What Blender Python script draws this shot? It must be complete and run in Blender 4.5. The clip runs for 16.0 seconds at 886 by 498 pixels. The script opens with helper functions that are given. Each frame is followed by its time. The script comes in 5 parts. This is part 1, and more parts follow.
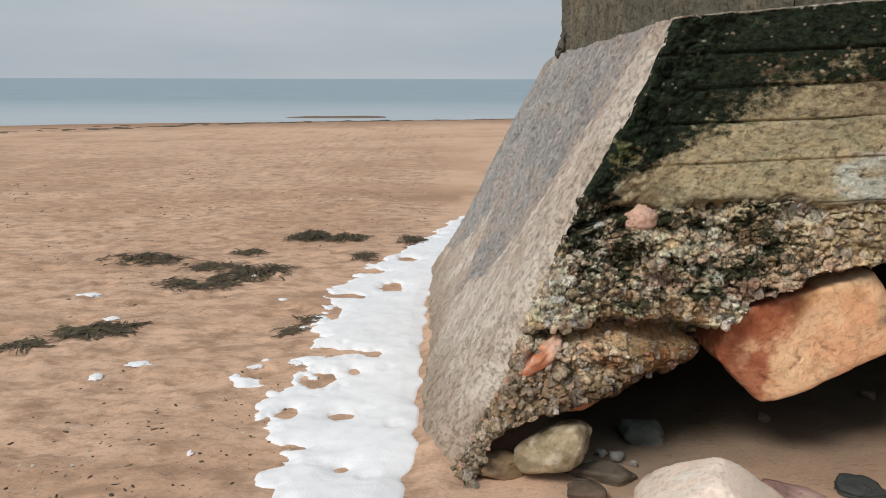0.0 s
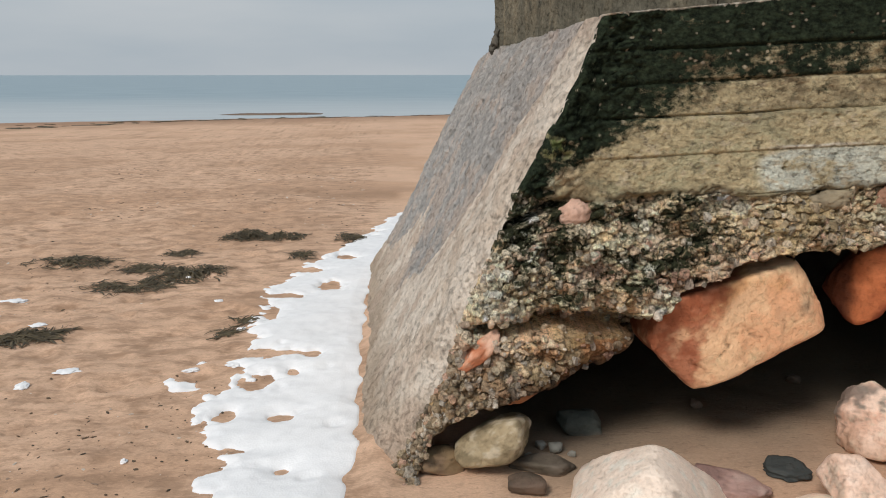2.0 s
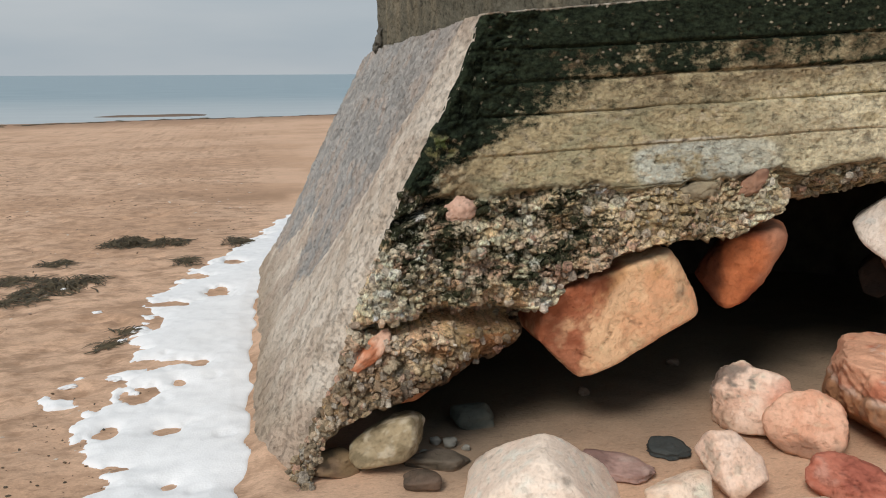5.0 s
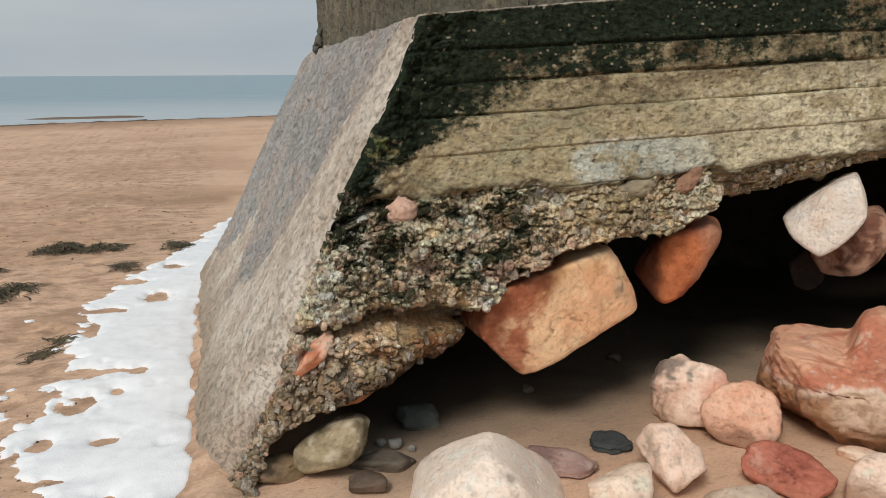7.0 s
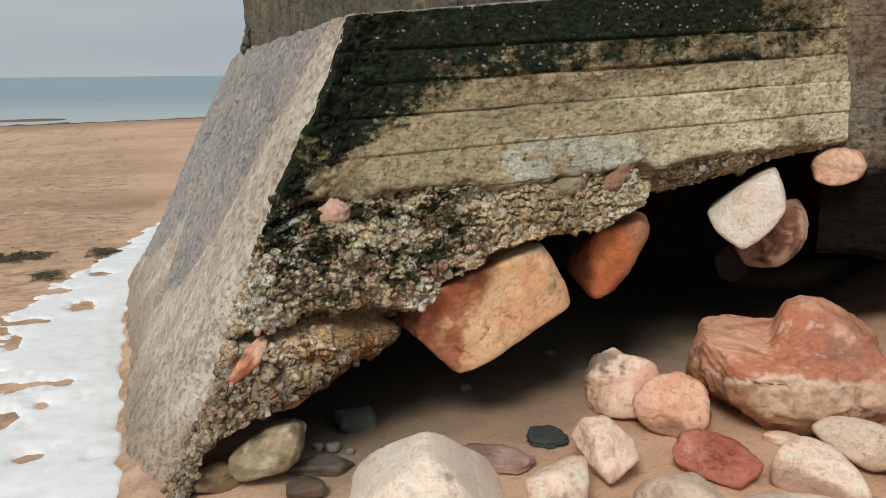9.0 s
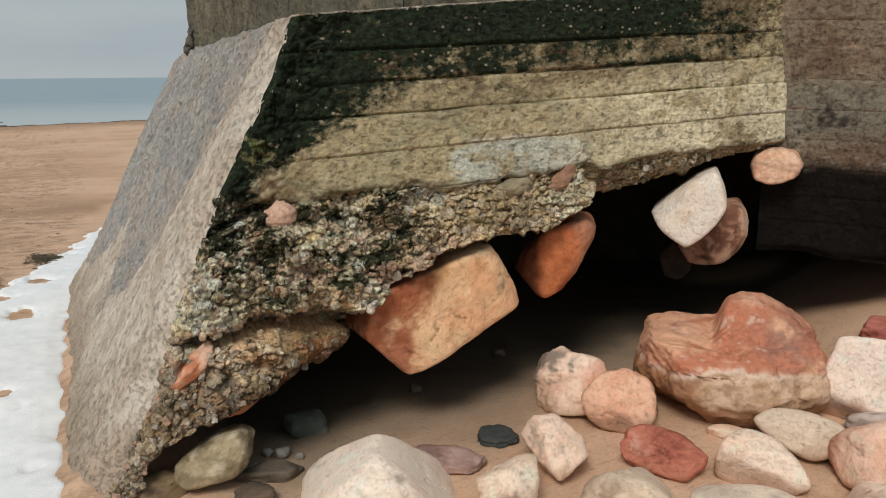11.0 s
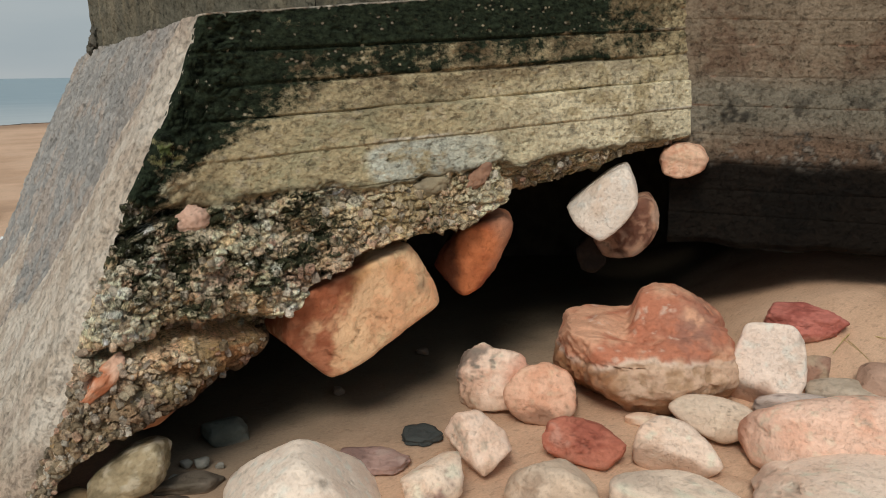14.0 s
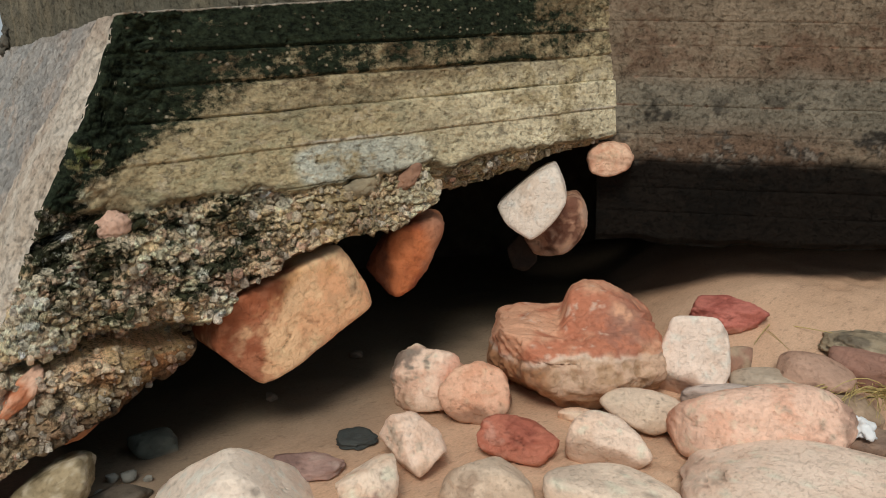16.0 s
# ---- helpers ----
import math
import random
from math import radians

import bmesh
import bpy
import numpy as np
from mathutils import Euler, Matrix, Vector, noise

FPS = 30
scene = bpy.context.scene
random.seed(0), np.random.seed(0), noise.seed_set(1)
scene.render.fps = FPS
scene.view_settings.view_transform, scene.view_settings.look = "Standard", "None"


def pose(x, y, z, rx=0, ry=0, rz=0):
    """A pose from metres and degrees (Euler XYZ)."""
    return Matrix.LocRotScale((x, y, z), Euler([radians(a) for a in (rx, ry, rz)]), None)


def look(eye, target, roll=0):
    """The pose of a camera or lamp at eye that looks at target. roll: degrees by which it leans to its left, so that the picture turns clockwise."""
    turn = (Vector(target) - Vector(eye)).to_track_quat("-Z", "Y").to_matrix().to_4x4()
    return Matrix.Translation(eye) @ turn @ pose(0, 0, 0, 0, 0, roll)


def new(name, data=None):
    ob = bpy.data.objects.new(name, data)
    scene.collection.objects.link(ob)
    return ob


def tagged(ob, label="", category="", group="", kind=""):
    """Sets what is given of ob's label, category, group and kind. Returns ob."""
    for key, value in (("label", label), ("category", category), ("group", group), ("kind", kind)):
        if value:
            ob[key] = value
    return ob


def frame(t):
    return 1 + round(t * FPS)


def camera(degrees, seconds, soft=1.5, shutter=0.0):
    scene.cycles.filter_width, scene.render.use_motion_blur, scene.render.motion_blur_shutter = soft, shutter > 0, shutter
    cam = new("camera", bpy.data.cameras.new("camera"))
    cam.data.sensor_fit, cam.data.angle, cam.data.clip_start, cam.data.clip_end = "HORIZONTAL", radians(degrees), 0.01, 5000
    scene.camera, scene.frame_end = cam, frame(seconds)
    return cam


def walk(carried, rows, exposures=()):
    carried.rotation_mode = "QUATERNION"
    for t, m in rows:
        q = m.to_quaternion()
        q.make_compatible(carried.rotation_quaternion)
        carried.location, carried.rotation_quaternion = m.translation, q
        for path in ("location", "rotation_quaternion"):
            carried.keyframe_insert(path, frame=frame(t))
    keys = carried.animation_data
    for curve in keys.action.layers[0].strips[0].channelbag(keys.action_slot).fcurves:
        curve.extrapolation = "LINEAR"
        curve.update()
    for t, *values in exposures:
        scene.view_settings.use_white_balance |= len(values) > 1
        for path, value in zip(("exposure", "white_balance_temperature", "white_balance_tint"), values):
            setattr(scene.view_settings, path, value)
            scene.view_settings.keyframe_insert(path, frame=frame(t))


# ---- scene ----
cam = camera(58.85, 16.0, soft=1.0)
PATH = [
    (0.0, -0.0000, 0.0000, 1.5000, 77.766, -0.135, -0.000),
    (0.5, 0.0007, 0.0001, 1.5045, 77.642, -0.084, -1.122),
    (1.0, 0.0062, 0.0015, 1.5020, 77.581, -0.038, -2.299),
    (1.5, 0.0070, -0.0004, 1.5013, 77.532, -0.043, -3.333),
    (2.0, 0.0115, 0.0026, 1.5025, 77.484, 0.035, -4.520),
    (2.5, 0.0144, 0.0032, 1.5017, 77.494, 0.029, -5.601),
    (3.0, 0.0178, 0.0018, 1.5019, 77.497, 0.094, -6.912),
    (3.5, 0.0234, 0.0017, 1.5018, 77.486, 0.132, -8.222),
    (4.0, 0.0297, 0.0024, 1.5032, 77.442, 0.214, -9.554),
    (4.5, 0.0309, 0.0020, 1.4982, 77.481, 0.219, -11.058),
    (5.0, 0.0351, 0.0001, 1.5019, 77.404, 0.262, -12.475),
    (7.5, 0.0564, -0.0047, 1.5025, 77.409, 0.396, -17.521),
    (8.0, 0.0601, -0.0048, 1.5038, 77.364, 0.517, -18.734),
    (8.5, 0.0610, -0.0059, 1.5038, 77.376, 0.508, -19.946),
    (9.0, 0.0623, -0.0064, 1.5036, 77.376, 0.535, -21.252),
    (11.5, 0.0767, -0.0117, 1.4997, 77.457, 0.542, -25.731),
    (12.0, 0.0777, -0.0129, 1.5031, 77.400, 0.650, -26.713),
    (12.5, 0.0845, -0.0171, 1.5030, 77.410, 0.667, -27.524),
    (13.0, 0.0891, -0.0169, 1.5050, 77.358, 0.730, -28.537),
    (13.5, 0.0916, -0.0170, 1.5046, 77.329, 0.738, -29.495),
    (14.0, 0.0918, -0.0159, 1.5035, 77.319, 0.778, -30.647),
    (14.5, 0.0957, -0.0157, 1.5056, 77.266, 0.803, -31.825),
    (15.0, 0.1000, -0.0134, 1.5067, 77.221, 0.783, -33.276),
    (15.5, 0.1035, -0.0130, 1.5089, 77.189, 0.763, -34.367),
    (16.0, 0.1097, -0.0208, 1.5013, 77.327, 0.906, -35.489),
]
walk(cam, [(t, pose(*p)) for t, *p in PATH], [(0.0, -0.27, 6700, 13), (5.0, -0.31, 6700, 12), (9.0, -0.35, 6800, 10.5), (16.0, -0.47, 6850, 9)])

# ---- light ----
SUN_UP, SUN_ROUND = 47.0, 222.0   # degrees above the horizon; compass turn from +y
world = bpy.data.worlds.new("overcast_sky")
scene.world = world
world.use_nodes = True
wn, wl = world.node_tree.nodes, world.node_tree.links
wn.clear()
w_out = wn.new("ShaderNodeOutputWorld")
w_bg = wn.new("ShaderNodeBackground")
w_sky = wn.new("ShaderNodeTexSky")
w_sky.sky_type, w_sky.sun_disc = "NISHITA", False
w_sky.sun_elevation, w_sky.sun_rotation = radians(SUN_UP), radians(SUN_ROUND)
w_sky.air_density, w_sky.dust_density, w_sky.ozone_density = 1.0, 4.0, 2.0
w_scale = wn.new("ShaderNodeVectorMath")
w_scale.operation = "SCALE"
w_scale.inputs["Scale"].default_value = 0.085
wl.new(w_sky.outputs["Color"], w_scale.inputs[0])
w_tc = wn.new("ShaderNodeTexCoord")
w_map = wn.new("ShaderNodeMapping")
w_map.inputs["Scale"].default_value = (1.2, 1.2, 6.0)
w_noise = wn.new("ShaderNodeTexNoise")
w_noise.inputs["Scale"].default_value, w_noise.inputs["Detail"].default_value = 1.6, 5.0
w_ramp = wn.new("ShaderNodeValToRGB")
w_ramp.color_ramp.elements[0].position, w_ramp.color_ramp.elements[0].color = 0.3, (0.42, 0.565, 0.68, 1)
w_ramp.color_ramp.elements[1].position, w_ramp.color_ramp.elements[1].color = 0.72, (0.73, 0.81, 0.865, 1)
w_mix = wn.new("ShaderNodeMixRGB")
w_mix.inputs["Fac"].default_value = 0.86
wl.new(w_tc.outputs["Generated"], w_map.inputs["Vector"])
wl.new(w_map.outputs["Vector"], w_noise.inputs["Vector"])
w_xyz = wn.new("ShaderNodeSeparateXYZ")
wl.new(w_tc.outputs["Generated"], w_xyz.inputs[0])
w_low = wn.new("ShaderNodeMapRange")
w_low.inputs["From Max"].default_value, w_low.inputs["To Min"].default_value, w_low.inputs["To Max"].default_value = 0.22, 0.33, 0.16
wl.new(w_xyz.outputs["Z"], w_low.inputs["Value"])
w_sum = wn.new("ShaderNodeMath")
w_sum.operation = "MULTIPLY_ADD"
w_sum.inputs[1].default_value = 0.62
wl.new(w_noise.outputs["Fac"], w_sum.inputs[0])
wl.new(w_low.outputs["Result"], w_sum.inputs[2])
wl.new(w_sum.outputs[0], w_ramp.inputs["Fac"])
wl.new(w_scale.outputs[0], w_mix.inputs["Color1"])
wl.new(w_ramp.outputs["Color"], w_mix.inputs["Color2"])
wl.new(w_mix.outputs["Color"], w_bg.inputs["Color"])
w_bg.inputs["Strength"].default_value = 0.90
wl.new(w_bg.outputs["Background"], w_out.inputs["Surface"])

sun = new("sun", bpy.data.lights.new("sun", "SUN"))
sun.data.energy, sun.data.angle, sun.data.color = 2.6, radians(20), (1.0, 0.95, 0.88)
_sa, _se = radians(SUN_ROUND), radians(SUN_UP)
sun.matrix_world = look((0, 0, 20), (-20 * math.sin(_sa) * math.cos(_se), -20 * math.cos(_sa) * math.cos(_se), 20 - 20 * math.sin(_se)))


# ---- number noise ----
def hashed(i, j, k, seed):
    h = (i.astype(np.int64) * 374761393 + j.astype(np.int64) * 668265263 + k.astype(np.int64) * 2147483647 + seed * 974634777) & 0xFFFFFFFF
    h = ((h ^ (h >> 13)) * 1274126177) & 0xFFFFFFFF
    h = ((h ^ (h >> 16)) * 2246822519) & 0xFFFFFFFF
    return ((h ^ (h >> 15)) & 0xFFFFFF) / float(0x1000000)


def vnoise(p, seed=0):
    i = np.floor(p).astype(np.int64)
    f = p - i
    f = f * f * (3 - 2 * f)
    out = 0
    for a in (0, 1):
        for b in (0, 1):
            for c in (0, 1):
                w = (f[:, 0] if a else 1 - f[:, 0]) * (f[:, 1] if b else 1 - f[:, 1]) * (f[:, 2] if c else 1 - f[:, 2])
                out = out + w * hashed(i[:, 0] + a, i[:, 1] + b, i[:, 2] + c, seed)
    return out * 2 - 1


def fbm(p, octaves=4, seed=0, gain=0.5):
    s, a = 0, 1.0
    for o in range(octaves):
        s = s + a * vnoise(p * 2.03 ** o + 17.3 * o, seed + o)
        a *= gain
    return s


def flat3(u, v, scale=1.0, su=1.0):
    return np.stack([u * scale * su, v * scale, 0 * u + 3.7], 1)


def voronoi(u, v, cell, seed):
    """Nearest and second distances, in cells, and three numbers of the nearest cell."""
    pu, pv = u / cell, v / cell
    iu, iv = np.floor(pu).astype(np.int64), np.floor(pv).astype(np.int64)
    f1, f2 = np.full(u.shape, 9.0), np.full(u.shape, 9.0)
    best = [np.zeros(u.shape) for _ in range(3)]
    for a in (-1, 0, 1):
        for b in (-1, 0, 1):
            ci, cj = iu + a, iv + b
            x = ci + hashed(ci, cj, ci * 0, seed)
            y = cj + hashed(ci, cj, ci * 0 + 1, seed)
            d = np.hypot(pu - x, pv - y)
            near = d < f1
            f2 = np.where(near, f1, np.minimum(f2, d))
            for n in range(3):
                best[n] = np.where(near, hashed(ci, cj, ci * 0 + 2 + n, seed), best[n])
            f1 = np.where(near, d, f1)
    return f1, f2, best


def step(x, a, b):
    t = np.clip((x - a) / (b - a), 0, 1)
    return t * t * (3 - 2 * t)


def mixc(a, b, f):
    a, b = np.broadcast_to(np.asarray(a, float), (len(f), 3)), np.broadcast_to(np.asarray(b, float), (len(f), 3))
    return a + (b - a) * np.clip(f, 0, 1)[:, None]


# ---- mesh helpers ----
def mesh_of(name, co, faces, col=None, smooth=True):
    co, faces = np.asarray(co, np.float32), np.asarray(faces, np.int32)
    me = bpy.data.meshes.new(name)
    k = faces.shape[1]
    me.vertices.add(len(co))
    me.vertices.foreach_set("co", co.ravel())
    me.loops.add(faces.size)
    me.loops.foreach_set("vertex_index", faces.ravel())
    me.polygons.add(len(faces))
    me.polygons.foreach_set("loop_start", np.arange(0, faces.size, k, dtype=np.int32))
    me.polygons.foreach_set("use_smooth", np.full(len(faces), smooth))
    if col is not None:
        at = me.color_attributes.new("col", "FLOAT_COLOR", "POINT")
        rgba = col if col.shape[1] == 4 else np.concatenate([col, np.zeros((len(col), 1))], 1)
        at.data.foreach_set("color", np.clip(rgba, 0, 1).astype(np.float32).ravel())
    me.update(calc_edges=True)
    me.validate()
    return me


def part_np(name, co, faces, material, parent=None, col=None, label="", smooth=True):
    me = mesh_of(name, co, faces, col, smooth)
    me.materials.append(material)
    ob = new(name, me)
    ob.parent = parent
    if label:
        ob["label"] = label
    return ob


def part(name, bm, material, parent=None, label=""):
    me = bpy.data.meshes.new(name)
    bm.to_mesh(me)
    bm.free()
    me.materials.append(material)
    ob = new(name, me)
    ob.parent = parent
    if label:
        ob["label"] = label
    return ob


def grid_faces(rows, cols):
    """Faces of a grid stored row by row."""
    r, c = np.meshgrid(np.arange(rows - 1), np.arange(cols - 1), indexing="ij")
    a = (r * cols + c).ravel()
    return np.stack([a, a + 1, a + cols + 1, a + cols], 1)


def subset(co, col, faces):
    used = np.unique(faces)
    back = np.zeros(len(co), np.int32)
    back[used] = np.arange(len(used))
    return co[used], None if col is None else col[used], back[faces]


def slab_bm(points, z0, z1, bevel=0.0):
    """An upright prism over a plan."""
    bm = bmesh.new()
    low = [bm.verts.new((x, y, z0)) for x, y in points]
    top = [bm.verts.new((x, y, z1)) for x, y in points]
    n = len(points)
    bm.faces.new(low[::-1])
    bm.faces.new(top)
    for i in range(n):
        bm.faces.new((low[i], low[(i + 1) % n], top[(i + 1) % n], top[i]))
    bmesh.ops.recalc_face_normals(bm, faces=bm.faces)
    if bevel:
        bmesh.ops.bevel(bm, geom=bm.edges[:], offset=bevel, segments=2, affect="EDGES")
    return bm


# ---- materials ----
def nodes_of(mat):
    mat.use_nodes = True
    return mat.node_tree.nodes, mat.node_tree.links


def mineral(name, rough=0.85, grain=0.35, scale=90.0, bump=0.35, depth=0.004, spec=0.3, blot=6.0, blot_amount=0.18, speck=0.0, speck_scale=40.0, pale=0.0,
            growth=0.0, film_tones=((0.006, 0.009, 0.006), (0.044, 0.062, 0.036)), strata=0.0, shift=False, stretch=(1, 1, 1)):
    """Stone, concrete and sand: the surface's own colour with grain, blotches and fine relief.
    growth: scale of the film that the colour's fourth channel spreads; strata: faint layers."""
    mat = bpy.data.materials.new(name)
    n, l = nodes_of(mat)
    bsdf = n["Principled BSDF"]
    at = n.new("ShaderNodeAttribute")
    at.attribute_name = "col"
    tc = n.new("ShaderNodeTexCoord")
    mp = n.new("ShaderNodeMapping")
    mp.inputs["Scale"].default_value = stretch
    l.new(tc.outputs["Object"], mp.inputs["Vector"])
    if shift:
        oi = n.new("ShaderNodeObjectInfo")
        far = n.new("ShaderNodeMath")
        far.operation = "MULTIPLY"
        far.inputs[1].default_value = 60.0
        l.new(oi.outputs["Random"], far.inputs[0])
        l.new(far.outputs[0], mp.inputs["Location"])
    place = mp.outputs["Vector"]

    def noise(sc, detail, roughness, vector=None):
        no = n.new("ShaderNodeTexNoise")
        no.inputs["Scale"].default_value, no.inputs["Detail"].default_value, no.inputs["Roughness"].default_value = sc, detail, roughness
        l.new(vector or place, no.inputs["Vector"])
        return no

    def ranged(socket, a, b, c, d):
        m = n.new("ShaderNodeMapRange")
        for key, v in zip(("From Min", "From Max", "To Min", "To Max"), (a, b, c, d)):
            m.inputs[key].default_value = v
        l.new(socket, m.inputs["Value"])
        return m.outputs["Result"]

    def sums(op, a, b):
        m = n.new("ShaderNodeMath")
        m.operation = op
        for k, v in enumerate((a, b)):
            if isinstance(v, float):
                m.inputs[k].default_value = v
            else:
                l.new(v, m.inputs[k])
        return m.outputs[0]

    fine, broad = noise(scale, 7.0, 0.72), noise(blot, 9.0, 0.68)
    factor = sums("MULTIPLY", ranged(fine.outputs["Fac"], 0.3, 0.7, 1 - grain, 1 + grain), ranged(broad.outputs["Fac"], 0.3, 0.7, 1 - blot_amount, 1 + blot_amount))
    height = fine.outputs["Fac"]
    for amount, sc_, lo, hi, move in ((-speck, speck_scale, 0.56, 0.64, 0.0), (pale, speck_scale * 1.7, 0.60, 0.68, 31.0)):
        if amount:
            mv = n.new("ShaderNodeMapping")
            mv.inputs["Location"].default_value = (move, move, move)
            l.new(place, mv.inputs["Vector"])
            sp = noise(sc_, 8.0, 0.66, mv.outputs["Vector"])
            factor = sums("MULTIPLY", factor, ranged(sp.outputs["Fac"], lo, hi, 1.0, 1.0 + amount))
            height = sums("ADD", height, ranged(sp.outputs["Fac"], lo - 0.04, hi + 0.02, 0.0, 0.7 if amount > 0 else -0.7))
    if strata:
        ms = n.new("ShaderNodeMapping")
        ms.inputs["Scale"].default_value, ms.inputs["Rotation"].default_value = (3.0, 3.0, 22.0), (0.5, 0.35, 0.0)
        l.new(place, ms.inputs["Vector"])
        st = noise(1.0, 8.0, 0.6, ms.outputs["Vector"])
        factor = sums("MULTIPLY", factor, ranged(st.outputs["Fac"], 0.3, 0.7, 1 - strata, 1 + strata))
        height = sums("ADD", height, st.outputs["Fac"])
    sc = n.new("ShaderNodeVectorMath")
    sc.operation = "SCALE"
    l.new(at.outputs["Color"], sc.inputs[0])
    l.new(factor, sc.inputs["Scale"])
    colour = sc.outputs[0]
    if growth:
        gn = noise(growth, 9.0, 0.74)
        cover = ranged(sums("ADD", at.outputs["Alpha"], ranged(gn.outputs["Fac"], 0.25, 0.75, -0.5, 0.5)), 0.36, 0.70, 0.0, 1.0)
        film = n.new("ShaderNodeValToRGB")
        film.color_ramp.elements[0].position, film.color_ramp.elements[0].color = 0.38, (*film_tones[0], 1)
        film.color_ramp.elements[1].position, film.color_ramp.elements[1].color = 0.68, (*film_tones[1], 1)
        l.new(noise(growth * 2.2, 9.0, 0.75).outputs["Fac"], film.inputs["Fac"])
        mx = n.new("ShaderNodeMixRGB")
        l.new(cover, mx.inputs["Fac"])
        l.new(colour, mx.inputs["Color1"])
        l.new(film.outputs["Color"], mx.inputs["Color2"])
        colour = mx.outputs["Color"]
    l.new(colour, bsdf.inputs["Base Color"])
    bp = n.new("ShaderNodeBump")
    bp.inputs["Strength"].default_value, bp.inputs["Distance"].default_value = bump, depth
    l.new(height, bp.inputs["Height"])
    l.new(bp.outputs["Normal"], bsdf.inputs["Normal"])
    l.new(ranged(broad.outputs["Fac"], 0.0, 1.0, rough - 0.12, min(1.0, rough + 0.1)), bsdf.inputs["Roughness"])
    bsdf.inputs["Specular IOR Level"].default_value = spec
    return mat


def plain(name, colour, rough=0.8, spec=0.3, vary=0.3, scale=30.0, bump=0.0):
    """One colour with mottling."""
    mat = bpy.data.materials.new(name)
    n, l = nodes_of(mat)
    bsdf = n["Principled BSDF"]
    tc = n.new("ShaderNodeTexCoord")
    no = n.new("ShaderNodeTexNoise")
    no.inputs["Scale"].default_value, no.inputs["Detail"].default_value = scale, 6.0
    l.new(tc.outputs["Object"], no.inputs["Vector"])
    ra = n.new("ShaderNodeValToRGB")
    ra.color_ramp.elements[0].position, ra.color_ramp.elements[1].position = 0.3, 0.7
    ra.color_ramp.elements[0].color = (*[c * (1 - vary) for c in colour], 1)
    ra.color_ramp.elements[1].color = (*[min(1, c * (1 + vary)) for c in colour], 1)
    l.new(no.outputs["Fac"], ra.inputs["Fac"])
    l.new(ra.outputs["Color"], bsdf.inputs["Base Color"])
    bsdf.inputs["Roughness"].default_value, bsdf.inputs["Specular IOR Level"].default_value = rough, spec
    if bump:
        bp = n.new("ShaderNodeBump")
        bp.inputs["Strength"].default_value, bp.inputs["Distance"].default_value = bump, 0.01
        l.new(no.outputs["Fac"], bp.inputs["Height"])
        l.new(bp.outputs["Normal"], bsdf.inputs["Normal"])
    return mat


M_SAND = mineral("sand", 0.92, 0.16, 130.0, 0.5, 0.006, 0.15, 2.2, 0.10, 0.18, 46.0, 0.08, growth=8.0, film_tones=((0.34, 0.215, 0.14), (0.44, 0.28, 0.185)), stretch=(0.5, 1.0, 1.0))
M_CONCRETE = mineral("board_marked_concrete", 0.92, 0.34, 75.0, 1.0, 0.008, 0.10, 5.0, 0.22, 0.45, 34.0, 0.35, growth=24.0, stretch=(0.7, 1.0, 1.0))
M_RUBBLE = mineral("broken_concrete", 0.9, 0.42, 110.0, 1.0, 0.008, 0.12, 14.0, 0.25, 0.5, 48.0, 0.5, growth=46.0, film_tones=((0.022, 0.024, 0.015), (0.085, 0.095, 0.050)))
M_PLASTER = mineral("weathered_render", 0.92, 0.20, 95.0, 1.0, 0.010, 0.12, 4.0, 0.14, 0.30, 30.0, 0.18)
M_STONE = mineral("beach_stone", 0.74, 0.09, 85.0, 0.8, 0.004, 0.25, 4.0, 0.07, 0.10, 45.0, 0.05, strata=0.06, shift=True)
# dark base colour paints in the shade behind the faces and in the hollow
M_DARK = plain("shade_dark_concrete", (0.05, 0.042, 0.034), 0.9, 0.2, 0.4, 8.0, 0.4)
M_WEED = plain("dried_seaweed", (0.078, 0.06, 0.032), 0.6, 0.4, 0.6, 25.0)
M_STRAW = plain("dry_straw", (0.56, 0.44, 0.19), 0.7, 0.3, 0.3, 40.0)
M_PAPER = plain("white_plastic_scrap", (0.8, 0.82, 0.84), 0.5, 0.4, 0.05, 20.0)


def foam_material():
    mat = bpy.data.materials.new("sea_foam")
    n, l = nodes_of(mat)
    bsdf = n["Principled BSDF"]
    tc = n.new("ShaderNodeTexCoord")
    no = n.new("ShaderNodeTexNoise")
    no.inputs["Scale"].default_value, no.inputs["Detail"].default_value = 14.0, 6.0
    l.new(tc.outputs["Object"], no.inputs["Vector"])
    ra = n.new("ShaderNodeValToRGB")
    ra.color_ramp.elements[0].position, ra.color_ramp.elements[1].position = 0.25, 0.55
    ra.color_ramp.elements[0].color, ra.color_ramp.elements[1].color = (0.80, 0.81, 0.82, 1), (0.88, 0.89, 0.90, 1)
    l.new(no.outputs["Fac"], ra.inputs["Fac"])
    l.new(ra.outputs["Color"], bsdf.inputs["Base Color"])
    bsdf.inputs["Roughness"].default_value = 0.65
    vo = n.new("ShaderNodeTexVoronoi")
    vo.inputs["Scale"].default_value = 120.0
    l.new(tc.outputs["Object"], vo.inputs["Vector"])
    bp = n.new("ShaderNodeBump")
    bp.inputs["Strength"].default_value, bp.inputs["Distance"].default_value = 0.25, 0.004
    l.new(vo.outputs["Distance"], bp.inputs["Height"])
    l.new(bp.outputs["Normal"], bsdf.inputs["Normal"])
    return mat


